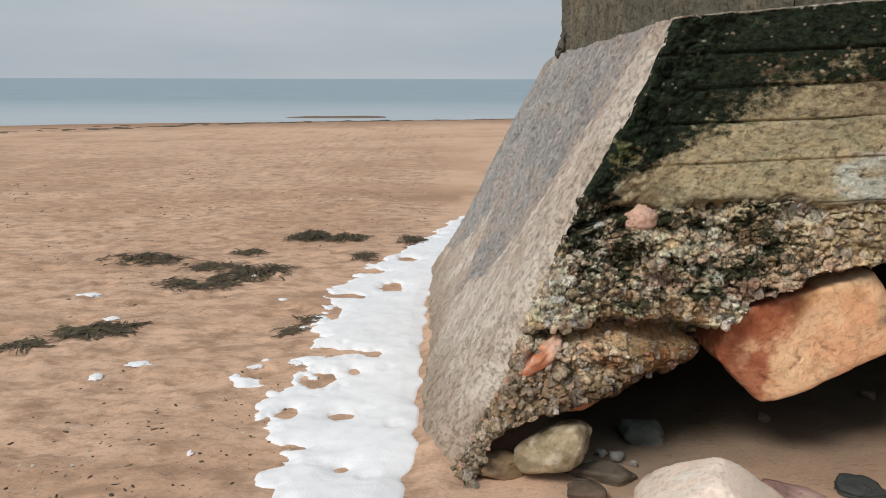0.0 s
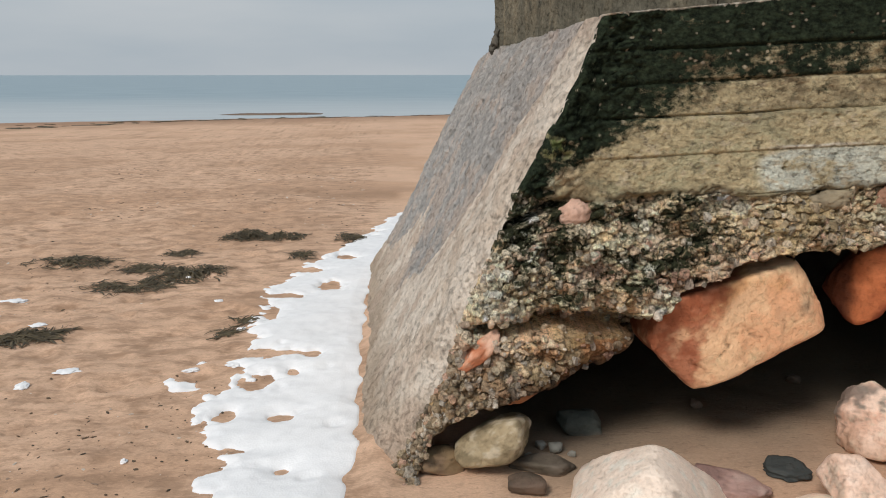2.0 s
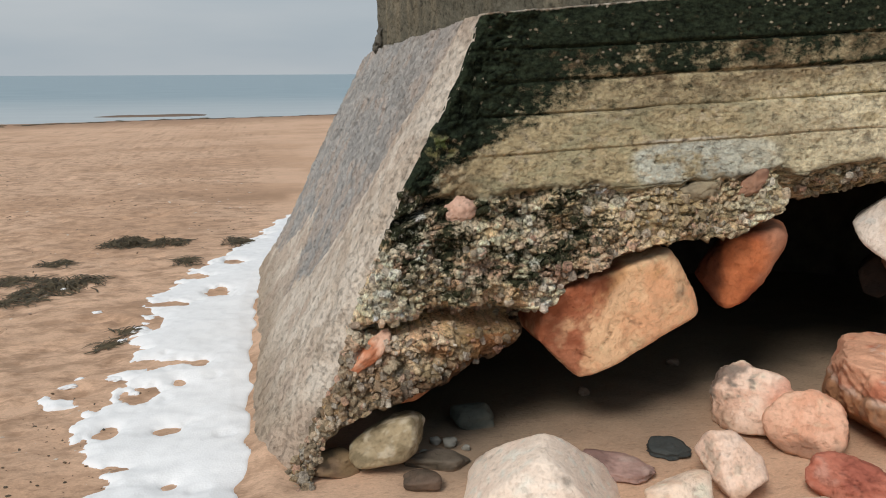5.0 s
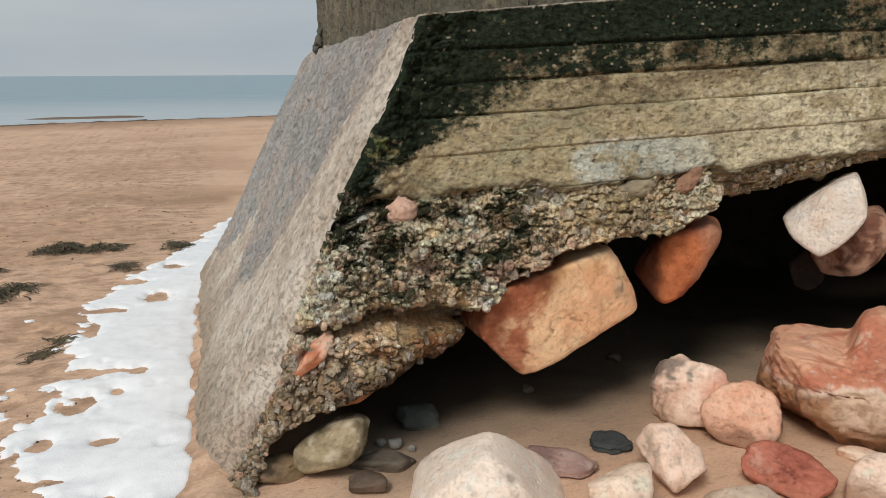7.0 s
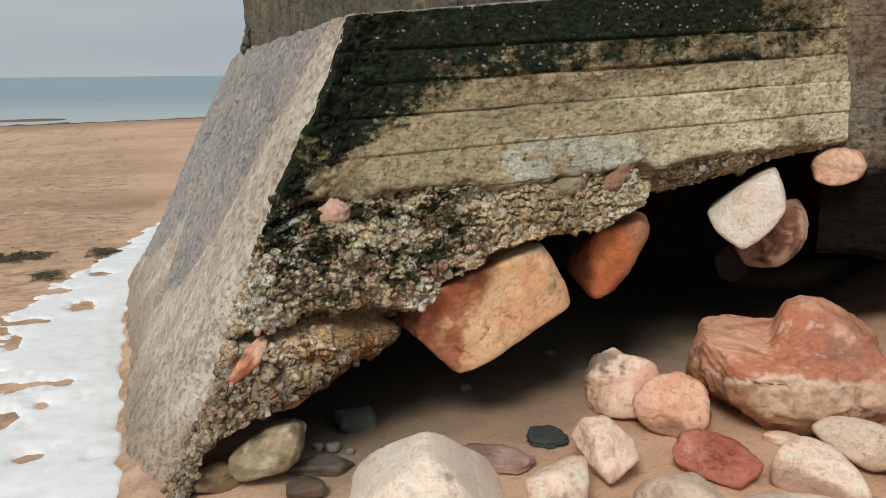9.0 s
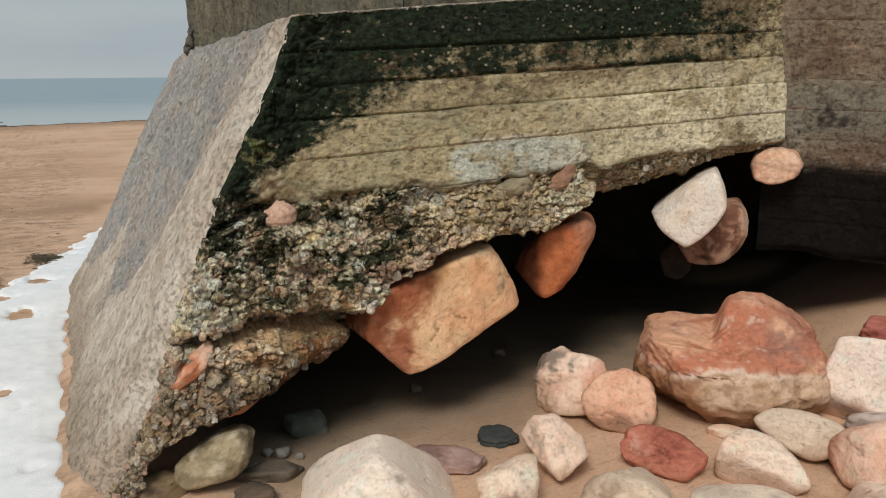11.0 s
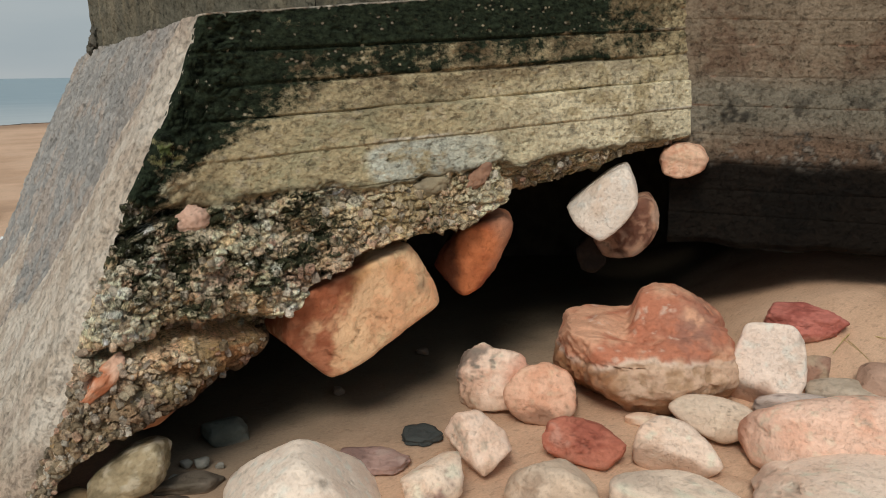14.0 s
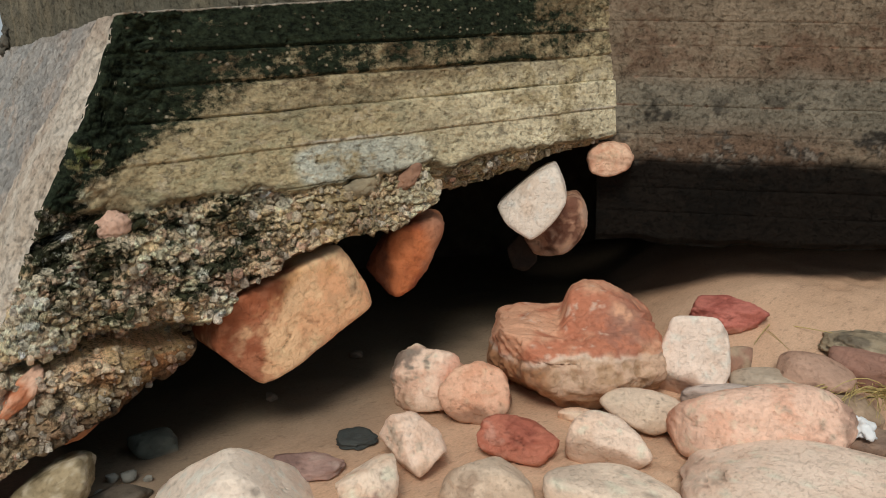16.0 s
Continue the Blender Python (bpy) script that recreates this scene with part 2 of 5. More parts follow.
def sea_material():
    mat = bpy.data.materials.new("sea_water")
    n, l = nodes_of(mat)
    bsdf = n["Principled BSDF"]
    tc = n.new("ShaderNodeTexCoord")
    mp = n.new("ShaderNodeMapping")
    mp.inputs["Scale"].default_value = (0.25, 1.0, 1.0)
    no = n.new("ShaderNodeTexNoise")
    no.inputs["Scale"].default_value, no.inputs["Detail"].default_value = 0.7, 6.0
    l.new(tc.outputs["Object"], mp.inputs["Vector"])
    l.new(mp.outputs["Vector"], no.inputs["Vector"])
    ra = n.new("ShaderNodeValToRGB")
    ra.color_ramp.elements[0].position, ra.color_ramp.elements[1].position = 0.35, 0.65
    ra.color_ramp.elements[0].color, ra.color_ramp.elements[1].color = (0.22, 0.31, 0.36, 1), (0.30, 0.39, 0.43, 1)
    l.new(no.outputs["Fac"], ra.inputs["Fac"])
    # pale shallows over the sand
    xyz = n.new("ShaderNodeSeparateXYZ")
    l.new(tc.outputs["Object"], xyz.inputs[0])
    sh = n.new("ShaderNodeMapRange")
    sh.inputs["From Min"].default_value, sh.inputs["From Max"].default_value = 34.0, 62.0
    sh.inputs["To Min"].default_value, sh.inputs["To Max"].default_value = 0.6, 0.0
    l.new(xyz.outputs["Y"], sh.inputs["Value"])
    mx = n.new("ShaderNodeMixRGB")
    mx.inputs["Color2"].default_value = (0.58, 0.60, 0.60, 1)
    l.new(sh.outputs["Result"], mx.inputs["Fac"])
    l.new(ra.outputs["Color"], mx.inputs["Color1"])
    l.new(mx.outputs["Color"], bsdf.inputs["Base Color"])
    bsdf.inputs["Roughness"].default_value = 0.42
    bp = n.new("ShaderNodeBump")
    bp.inputs["Strength"].default_value, bp.inputs["Distance"].default_value = 0.6, 0.12
    l.new(no.outputs["Fac"], bp.inputs["Height"])
    l.new(bp.outputs["Normal"], bsdf.inputs["Normal"])
    return mat


M_FOAM, M_SEA = foam_material(), sea_material()


# ---- ground ----
def base_x(y):
    """Where the rendered face meets the sand."""
    return -0.085 + 0 * y


def rise(x, y):
    """Sand banked up towards the side wall."""
    return 0.36 * step(0.693 * x + 0.721 * y, 3.2, 4.35) * step(0.721 * x - 0.693 * y, 0.1, 1.2) * (1 - step(y, 8, 12))


def ground_z(x, y):
    near = 1 - step(np.hypot(x, y - 4), 14, 40)
    z = 0.018 * fbm(flat3(x, y, 1.7), 3, 5) * near
    z = z + 0.010 * fbm(flat3(x, y, 7.0, 0.8), 4, 9, 0.6) * near * (1 - 0.7 * step(x, -0.95, -0.75) * step(y, 0.8, 2.0))
    # trampled patches and half-filled prints, smoothed over beside the bunker
    worn = 1 - 0.85 * step(x, -0.95, -0.75) * step(y, 2.0, 2.4)
    f1, _, b = voronoi(x + 0.1 * vnoise(flat3(x, y, 3.0), 4), y, 0.42, 31)
    z = z + (0.008 * np.exp(-((f1 - 0.26) / 0.10) ** 2) - 0.026 * np.exp(-(f1 / 0.17) ** 2)) * (b[0] > 0.50) * near * worn
    f1, _, b = voronoi(x, y * 1.25, 0.17, 35)
    z = z - 0.013 * (b[0] > 0.40) * np.exp(-(f1 / 0.24) ** 2) * near * worn
    f1, _, b = voronoi(x + 0.03 * vnoise(flat3(x, y, 9.0), 6), y * 1.3, 0.085, 37)
    z = z - 0.007 * (b[0] > 0.55) * np.exp(-(f1 / 0.28) ** 2) * near * worn
    # a skirt of sand against the foot of the rendered face
    z = z + 0.05 * np.exp(-((x + 0.02) / 0.07) ** 2) * step(y, 2.45, 2.8) * (1 - step(y, 6.0, 6.6)) * (0.7 + 0.5 * vnoise(flat3(x, y, 5.0), 3))
    z = z + rise(x, y)
    # the beach falls away to the sea
    shore = 30.0 + 0.33 * np.clip(x + 2, -14, 6) + 1.2 * vnoise(flat3(x, y * 0.3, 0.16), 8)
    z = z - 0.035 * np.clip(y - shore + 2.0, 0, 60)
    bar = np.exp(-((y - 34.0 - 0.05 * x) / 0.9) ** 2) * step(vnoise(flat3(x, y * 0.1, 0.22), 12), 0.0, 0.5)
    z = z + 0.22 * bar * (y < 60)
    return z


def spread(a, b, fine, far, growth):
    s = list(np.arange(a, b + 1e-6, fine))
    d, up = fine, []
    x = b
    while x < far:
        d *= growth
        x += d
        up.append(x)
    d, down = fine, []
    x = a
    while x > -far:
        d *= growth
        x -= d
        down.append(x)
    return np.array(down[::-1] + s + up)


gx, gy = spread(-3.6, 4.6, 0.026, 3500, 1.07), spread(1.0, 9.5, 0.026, 3500, 1.045)
GX, GY = [a.ravel() for a in np.meshgrid(gx, gy)]
GZ = ground_z(GX, GY)
open_sand = 1 - step(GX + 0.25 * vnoise(flat3(GX, GY, 1.3), 29), -0.3, 0.5) * step(GY + 0.3 * vnoise(flat3(GX, GY, 1.1), 30), 0.6, 2.0) * (1 - step(GX, 6, 9))
sand_a, sand_b = (0.66, 0.44, 0.305), (0.56, 0.36, 0.24)
gcol = mixc(sand_a, sand_b, step(fbm(flat3(GX, GY, 1.1, 0.7), 4, 21), -0.35, 0.55))
gcol = mixc(gcol, (0.30, 0.19, 0.12), 0.5 * step(fbm(flat3(GX, GY, 9.0, 0.5), 4, 23, 0.7), 0.55, 1.0) * open_sand)
gcol = mixc(gcol, (0.30, 0.185, 0.115), 0.6 * np.exp(-((GY - 10.2) / 0.5) ** 2) * step(vnoise(flat3(GX, GY, 1.9), 25), -0.1, 0.4) * (GX > -1.6))
gcol = mixc(gcol, (0.30, 0.18, 0.115), 0.75 * step(GY + 0.8 * vnoise(flat3(GX, GY, 0.3), 2) - 0.33 * np.clip(GX + 2, -14, 6), 24, 29))
# damp sand of the hollow, with its shade painted into the colour
damp_shade = step(GY + 0.12 * fbm(flat3(GX, GY, 2.5), 3, 27) - np.interp(GX, (0.2, 1.2, 2.2, 3.2, 4.2, 6.0), (2.55, 2.65, 2.85, 3.15, 3.25, 3.1)), -0.40, 0.50) * step(GX, 0.25, 0.6) * (GX < 7) * (GY < 5.6)
gcol = mixc(gcol, (0.15, 0.115, 0.09), 0.85 * step(GY, 31.5, 33))
gcol = mixc(gcol, (0.25, 0.20, 0.145), 0.9 * damp_shade)
# further in, the painted shade goes nearly black
gcol = mixc(gcol, (0.085, 0.070, 0.050), 0.85 * step(damp_shade * (GY - 0.3 * np.clip(GX - 2.5, -1, 1)), 3.0, 3.7))
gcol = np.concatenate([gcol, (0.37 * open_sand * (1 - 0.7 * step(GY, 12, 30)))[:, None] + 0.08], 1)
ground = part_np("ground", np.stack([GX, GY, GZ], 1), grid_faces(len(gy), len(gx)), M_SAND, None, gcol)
tagged(ground, "trampled tan beach sand running down to the sea", "sand", kind="structure")

sx, sy = np.linspace(-60, 60, 60) ** 3 / 3600 * 58, np.concatenate([np.linspace(22, 60, 60), np.geomspace(62, 3400, 50)])
SX, SY = [a.ravel() for a in np.meshgrid(sx, sy)]
sea = part_np("water", np.stack([SX, SY, 0 * SX - 0.10 + 0.012 * vnoise(flat3(SX, SY, 0.8, 0.3), 3)], 1), grid_faces(len(sy), len(sx)), M_SEA)
tagged(sea, "calm grey-blue sea under an overcast sky", "sea", kind="structure")

hx = np.linspace(-2600, -1650, 60)
hz = 26 * step(hx, -1690, -1900) * (1 + 0.25 * vnoise(flat3(hx, hx * 0, 0.006), 5))
hco = np.concatenate([np.stack([hx, 0 * hx + 2900, 0 * hx - 2], 1), np.stack([hx, 0 * hx + 2960, hz], 1), np.stack([hx, 0 * hx + 3100, 0 * hx - 2], 1)])
headland = part_np("backdrop", hco, grid_faces(3, 60), plain("hazy_headland", (0.50, 0.57, 0.62), 0.9, 0.0, 0.04, 0.01))
tagged(headland, "low hazy headland across the sea", "headland", kind="structure")

# ---- bunker ----
bunker = tagged(new("bunker"), "tilted undercut concrete bunker with board marks and algae on the beach", "bunker")

# front face: a leaning plane through the top corner
FC, FN = (0.834, 2.934, 1.719), (-0.019, -0.996, 0.091)


def face_y(x, z):
    return FC[1] - (0.019 * (x - FC[0]) - 0.091 * (z - FC[2])) / 0.996


EDGE_Z = (-0.05, 0.0, 0.182, 0.361, 0.581, 0.861, 1.071, 1.299, 1.461, 1.719)
EDGE_X = (0.02, 0.039, 0.147, 0.242, 0.303, 0.426, 0.515, 0.644, 0.731, 0.834)


def top_z(x):
    return np.where(x < 0.834, np.interp(x, EDGE_X, EDGE_Z), 1.719 + 0.086 * np.clip(x - 0.834, 0, 0.95) + 0.055 * np.clip(x - 1.784, 0, 9))


def under_z(x):
    return np.interp(x, (0.02, 0.116, 0.20, 0.33, 0.552, 0.80, 0.917, 1.023, 1.154, 1.368, 1.636, 1.888, 2.079, 2.10, 2.44, 2.78, 3.03, 3.30),
                     (-0.06, -0.03, 0.17, 0.235, 0.325, 0.39, 0.44, 0.515, 0.68, 0.80, 0.84, 0.855, 0.943, 0.985, 0.984, 1.054, 1.108, 1.16))


def ragged_z(x):
    return np.interp(x, (0.4, 0.66, 0.77, 0.927, 1.155, 1.296, 1.439, 1.633, 1.882, 2.086, 2.19, 2.444, 2.853, 3.27),
                     (1.12, 1.044, 1.036, 1.056, 1.071, 1.084, 1.05, 1.067, 1.093, 1.117, 1.09, 1.134, 1.15, 1.175))


def edge_wobble(z):
    zf = np.ravel(z)
    w = 0.008 * fbm(flat3(zf, zf * 0, 17.0), 3, 49)
    return w.reshape(np.shape(z)) * step(np.asarray(z), 0.0, 0.15) * (1 - step(np.asarray(z), 1.62, 1.70))


COURSES = (0.0, -0.143, -0.266, -0.393, -0.535, -0.70)


def course_v(x, z):
    """Height below the top board line, along the tilted boards."""
    return z - (1.745 + 0.048 * (x - 1.2))


def front_wall():
    nc, nf, nu = 680, 340, 46
    cx = np.linspace(0.022, 3.262, nc)
    zt, zb = top_z(cx), under_z(cx) + 0.012 * fbm(flat3(cx, cx * 0, 9.0), 3, 40)
    zb = np.minimum(zb, zt - 0.002)
    v = np.linspace(0, 1, nf)[:, None]
    X = np.repeat(cx[None], nf, 0)
    Z = zt[None] + (zb - zt)[None] * v
    x, z = X.ravel(), Z.ravel()
    edge = x - np.interp(z, EDGE_Z, EDGE_X)          # distance in from the corner
    zr = ragged_z(x) + 0.012 * fbm(flat3(x, z, 14.0), 3, 41)
    rub = step(zr - z, -0.004, 0.022)
    corner = 1 - step(edge + 0.05 * fbm(flat3(x, z, 8.0), 3, 42), 0.08, 0.34)
    corner = corner * step(z, 0.9, 1.1)
    rough = np.maximum(rub, 0.6 * corner)
    # lumps of aggregate at three sizes
    a1, a2, ac = voronoi(x + 0.014 * vnoise(flat3(x, z, 30.0), 1), (z - 0.12 * x) * 1.6, 0.05, 50)
    b1, b2, bc = voronoi(x, z * 1.3, 0.021, 51)
    c1, c2, cc = voronoi(x * 0.8, z, 0.12, 52)
    lump = 0.036 * (ac[0] + 0.8 * (ac[1] - 0.5) * a1) * step(a2 - a1, 0.0, 0.3) + 0.016 * (bc[0] - 0.3 + 0.9 * (bc[1] - 0.5) * b1) * step(b2 - b1, 0.02, 0.22) + 0.085 * (cc[0] - 0.5) * step(c2 - c1, 0, 0.45) - 0.014
    lump = lump + 0.03 * fbm(flat3(x, z, 11.0), 4, 43)
    d = rough * lump
    # broken face sets back under the boards and swells towards its lower rim
    low = (zr - z) / np.maximum(zr - np.interp(x, cx, zb), 0.05)
    d = d + rub * (-0.03 + 0.085 * np.clip(low, 0, 1) ** 0.8 * (x < 2.1) * step(x, 0.3, 0.8) + 0.08 * np.clip(low, 0, 1) * (x < 0.8)) - rub * (x >= 2.1) * (0.01 + 0.11 * np.clip(low, 0, 1))
    d = d * step(edge, -0.01, 0.05) + 0.016 * corner * fbm(flat3(x, z, 30.0), 3, 44) * step(edge, 0.005, 0.05)
    # the long crack over the lower lump, and a short one by the corner
    zc = np.interp(x, (0.25, 0.29, 0.47, 0.605, 0.806, 1.012, 1.1), (0.53, 0.547, 0.545, 0.585, 0.572, 0.535, 0.55)) + 0.012 * fbm(flat3(x, x * 0, 12.0), 2, 45)
    crack = np.exp(-((z - zc) / (0.018 + 0.026 * step(x, 0.4, 0.8))) ** 2) * step(x, 0.28, 0.42) * (1 - step(x, 1.08, 1.14))
    zc2 = 0.955 + 0.42 * (x - 0.5)
    crack2 = np.exp(-((z - zc2) / 0.016) ** 2) * step(x, 0.44, 0.50) * (1 - step(x, 0.66, 0.74))
    d = d - 0.30 * crack - 0.12 * crack2
    # the right half of the lower lump is a smoother broken face
    lumpface = step(x, 0.62, 0.78) * step(zc - z, 0.02, 0.05) * (x < 1.1)
    d = d * (1 - 0.6 * lumpface) - 0.02 * lumpface - 0.10 * lumpface * np.clip((zc - z - 0.06) / 0.15, 0, 1)
    # board marks
    cv = course_v(x, z) + 0.003 * fbm(flat3(x, z, 5.0), 3, 46)
    smooth = (1 - rough)
    k = np.zeros(len(x), int)
    for i, c in enumerate(COURSES[1:]):
        k = np.where(cv < c, i + 1, k)
    off = np.array([0.006, 0.0, -0.004, 0.005, -0.002, 0.007])[np.clip(k, 0, 5)]
    groove = 0
    for i, c in enumerate(COURSES[1:]):
        w = (0.006, 0.007, 0.006, 0.004, 0.004)[i]
        groove = groove + (0.011, 0.016, 0.012, 0.006, 0.006)[i] * np.exp(-((cv - c) / w) ** 2) * (0.55 + 0.6 * step(vnoise(flat3(x, z, 3.0), 60 + i), -0.4, 0.3))
    pits = 0.012 * np.exp(-(b1 / 0.35) ** 2) * (bc[1] > 0.985) + 0.012 * np.exp(-(a1 / 0.3) ** 2) * (ac[1] > 0.985)
    upper = step(cv, -0.42, -0.2)
    worn = step(fbm(flat3(x, z, 4.0, 0.5), 4, 61), -0.1, 0.5) * upper
    d = d + smooth * (off - groove - pits - 0.010 * worn + 0.0012 * fbm(flat3(x, z, 60.0, 0.2), 3, 47) + 0.0025 * fbm(flat3(x, z, 55.0), 3, 56) + 0.006 * worn * fbm(flat3(x, z, 45.0), 3, 48))
    y = face_y(x, z)
    co = np.stack([x + FN[0] * d + edge_wobble(z) * np.exp(-np.clip(edge, 0, 9) / 0.05), y + FN[1] * d + 0.032 * np.clip(1 - edge / 0.035, 0, 1) ** 2, z + FN[2] * d], 1)
    # ---- colours
    ochre, brown, green = (0.48, 0.405, 0.25), (0.24, 0.18, 0.105), (0.36, 0.375, 0.25)
    n1, n2, n3 = fbm(flat3(x, z, 3.4, 0.7), 5, 70, 0.6), fbm(flat3(x, z, 10.0, 0.6), 6, 71, 0.68), fbm(flat3(x, z, 28.0, 0.7), 4, 72, 0.7)
    col = mixc(ochre, brown, 0.8 * step(n1 + 0.55 * upper + 0.35 * n2, -0.1, 1.0))
    col = mixc(col, green, 0.4 * step(n2 - 0.2 * n1, 0.0, 0.6))
    patch = np.exp(-((x - 1.76 + 0.04 * n1) / 0.36) ** 4) * np.exp(-((cv + 0.62) / 0.085) ** 4)
    col = mixc(col, (0.60, 0.635, 0.555), 0.92 * step(patch, 0.3, 0.6) * step(n2, -1.2, -0.2))
    col = mixc(col, (0.80, 0.72, 0.50), step(x, 1.7, 2.5) * (1 - step(cv, -0.42, -0.28)) * 0.9 * step(n2, -0.9, 0.1))
    col = mixc(col, (0.52, 0.45, 0.32), 0.7 * step(n3, 0.45, 0.9) * (k >= 2))
    agg = np.array([(0.46, 0.44, 0.37), (0.62, 0.59, 0.51), (0.36, 0.32, 0.22), (0.56, 0.39, 0.31), (0.20, 0.18, 0.13), (0.46, 0.38, 0.25)])
    ag = agg[(ac[2] * 5.999).astype(int)] * 0.72 + agg[(bc[2] * 5.999).astype(int)] * 0.40
    big = np.array([(0.62, 0.54, 0.40), (0.40, 0.36, 0.22), (0.62, 0.44, 0.34), (0.16, 0.16, 0.10), (0.55, 0.53, 0.45), (0.45, 0.33, 0.18)])[(cc[2] * 5.999).astype(int)]
    ag = np.clip((ag * 0.66 + big * 0.46) * 1.36, 0, 0.88)
    # gaps between lumps coloured darker, painting in their shade
    joint = 1 - step(a2 - a1, 0.0, 0.16)
    ag = mixc(ag, (0.10, 0.09, 0.06), 0.55 * joint)
    ag = mixc(ag, (0.44, 0.35, 0.20), 0.55 * step(n1 + 0.5 * step(x, 0.9, 1.6), 0.1, 0.8))
    ag = mixc(ag, (0.24, 0.17, 0.075), 0.75 * lumpface)
    ag = mixc(ag, (0.36, 0.17, 0.08), 0.7 * step(fbm(flat3(x, z, 6.0), 3, 74), 0.35, 0.7) * (z < 0.5))
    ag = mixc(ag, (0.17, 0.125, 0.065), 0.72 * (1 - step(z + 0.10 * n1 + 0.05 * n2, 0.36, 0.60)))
    ag = mixc(ag, (0.62, 0.42, 0.33), 0.75 * np.exp(-(((x - 1.02) / 0.34) ** 2 + ((z - 0.76) / 0.08) ** 2)) * step(n2, -0.3, 0.3))
    ag = np.clip(ag * np.array([1.36, 1.22, 1.13]), 0, 0.9)
    ag = mixc(ag, (0.50, 0.40, 0.23), 0.55 * step(x + 0.3 * n1, 1.15, 1.6) * (zr - z < 0.17))
    growth = step(fbm(flat3(x, z * 1.5, 15.0), 4, 76) + 0.25 * n1, 0.10, 0.32) * step(z, 0.42, 0.6) * (1 - 0.6 * step(x, 1.2, 1.7))
    moss_in = 0.26 * growth + 0.30 * step(z + 0.06 * n1, 0.50, 0.72) * (1 - 0.55 * step(x, 1.1, 1.8)) + 0.06 + 0.26 * (1 - step(z + 0.05 * n1, 0.50, 0.60)) * (1 - 0.6 * lumpface)
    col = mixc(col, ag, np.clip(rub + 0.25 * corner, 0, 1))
    streak = fbm(flat3(x, z, 5.0, 0.3), 4, 79)
    col = mixc(col, (0.80, 0.735, 0.54), 0.6 * step(x, 2.2, 2.9) * (k >= 2) * smooth * step(n2, -1.0, 0.6))
    col = mixc(col, (0.155, 0.105, 0.065), 0.75 * (1 - step(x, 1.6, 2.4)) * step(cv, -0.44, -0.24) * smooth * step(n1 + n2, -0.8, 0.5))
    col = mixc(col, (0.17, 0.115, 0.065), 0.75 * step(cv, -0.46, -0.18) * step(n2 - 0.3 * n1, -0.5, 0.7) * smooth)
    rust = (1 - step(z - np.interp(x, cx, zb) + 0.03 * n2, 0.02, 0.085)) * step(x, 0.38, 0.5) * (1 - step(x, 1.0, 1.1))
    col = mixc(col, mixc((0.17, 0.075, 0.035), (0.09, 0.05, 0.03), step(n3, -0.3, 0.4)), 0.85 * rust)
    # black algae: along the corner, on the top board, thinning along the wall
    reach = np.interp(z, (0.75, 0.95, 1.12, 1.22, 1.32, 1.5, 1.72), (0.10, 0.17, 0.17, 0.24, 0.42, 0.62, 0.70))
    algae = (1 - step(edge + 0.08 * n1 + 0.04 * n2, reach * 0.2, reach * 1.5)) * step(z + 0.08 * n1, 0.74, 0.92)
    topband = step(cv + 0.015 * n1, -0.185, -0.135) * (1 - 0.55 * step(x + 0.5 * n1, 2.3, 3.1))
    boards = np.array([0.5, 0.42, 0.27, 0.17, 0.10, 0.05])[np.clip(k, 0, 5)] + 0.20 * streak - 0.12 * step(x, 1.9, 2.9) * (k > 1) - 0.3 * patch + 0.17 * (1 - step(x, 1.5, 2.3)) * ((k == 1) | (k == 2)) + 0.07 * (k == 1)
    second = 0.62 * step(cv, -0.30, -0.15) * np.exp(-((x - 2.05) / 0.65) ** 2)
    under_joint = sum(0.22 * np.exp(-((cv - c - 0.012) / 0.014) ** 2) for c in COURSES[1:4])
    cover = np.maximum(np.maximum(0.97 * algae, 0.92 * topband), np.maximum(second, boards + under_joint * step(streak, -0.3, 0.3)) * smooth)
    cover = np.where(rub > 0.5, np.maximum(moss_in, 0.6 * algae), cover)
    col = mixc(col, (0.36, 0.33, 0.27), 0.8 * np.exp(-(b1 / 0.36) ** 2) * (bc[1] > 0.93) * step(cover, 0.5, 0.8))
    cover = cover * (1 - 0.75 * np.exp(-(b1 / 0.34) ** 2) * (bc[1] > 0.93))
    green2 = rub * step(fbm(flat3(x, z, 5.0), 3, 75) + 0.4 * (z > 0.8), 0.15, 0.6) * step(z, 0.6, 0.75)
    cover = np.clip(cover + 0.16 * green2, 0, 1)
    # dark weathering in the rubble beside the corner
    cover = np.maximum(cover, 0.75 * rub * (1 - step(edge + 0.05 * n2, 0.02, 0.16)) * step(z, 0.74, 0.92))
    moss = np.exp(-(((x - 0.665) / 0.062) ** 4 + ((z - 1.235) / 0.05) ** 4)) * step(n3, -0.6, 0.2)
    col = mixc(col, (0.10, 0.15, 0.03), 0.9 * moss)
    cover = cover * (1 - 0.6 * moss)
    # pale line of lime on the lips of the boards
    for i, (c, amt) in enumerate(((COURSES[1], 0.7), (COURSES[4], 0.9))):
        col = mixc(col, (0.68, 0.65, 0.56), amt * np.exp(-((cv - c - 0.007) / 0.005) ** 2) * smooth * step(vnoise(flat3(x, z, 6.0, 0.7), 80 + i), -0.2, 0.4))
    rim = np.exp(-((zr - z) / 0.014) ** 2) * (x > 0.7)
    col = mixc(col, (0.10, 0.085, 0.055), 0.6 * rim)
    toplip = np.exp(-((top_z(x) - z) / 0.007) ** 2) * (x > 0.82)
    col = mixc(col, (0.55, 0.52, 0.46), 0.8 * toplip)
    cover = cover * (1 - 0.8 * toplip)
    col = np.concatenate([col, cover[:, None]], 1)
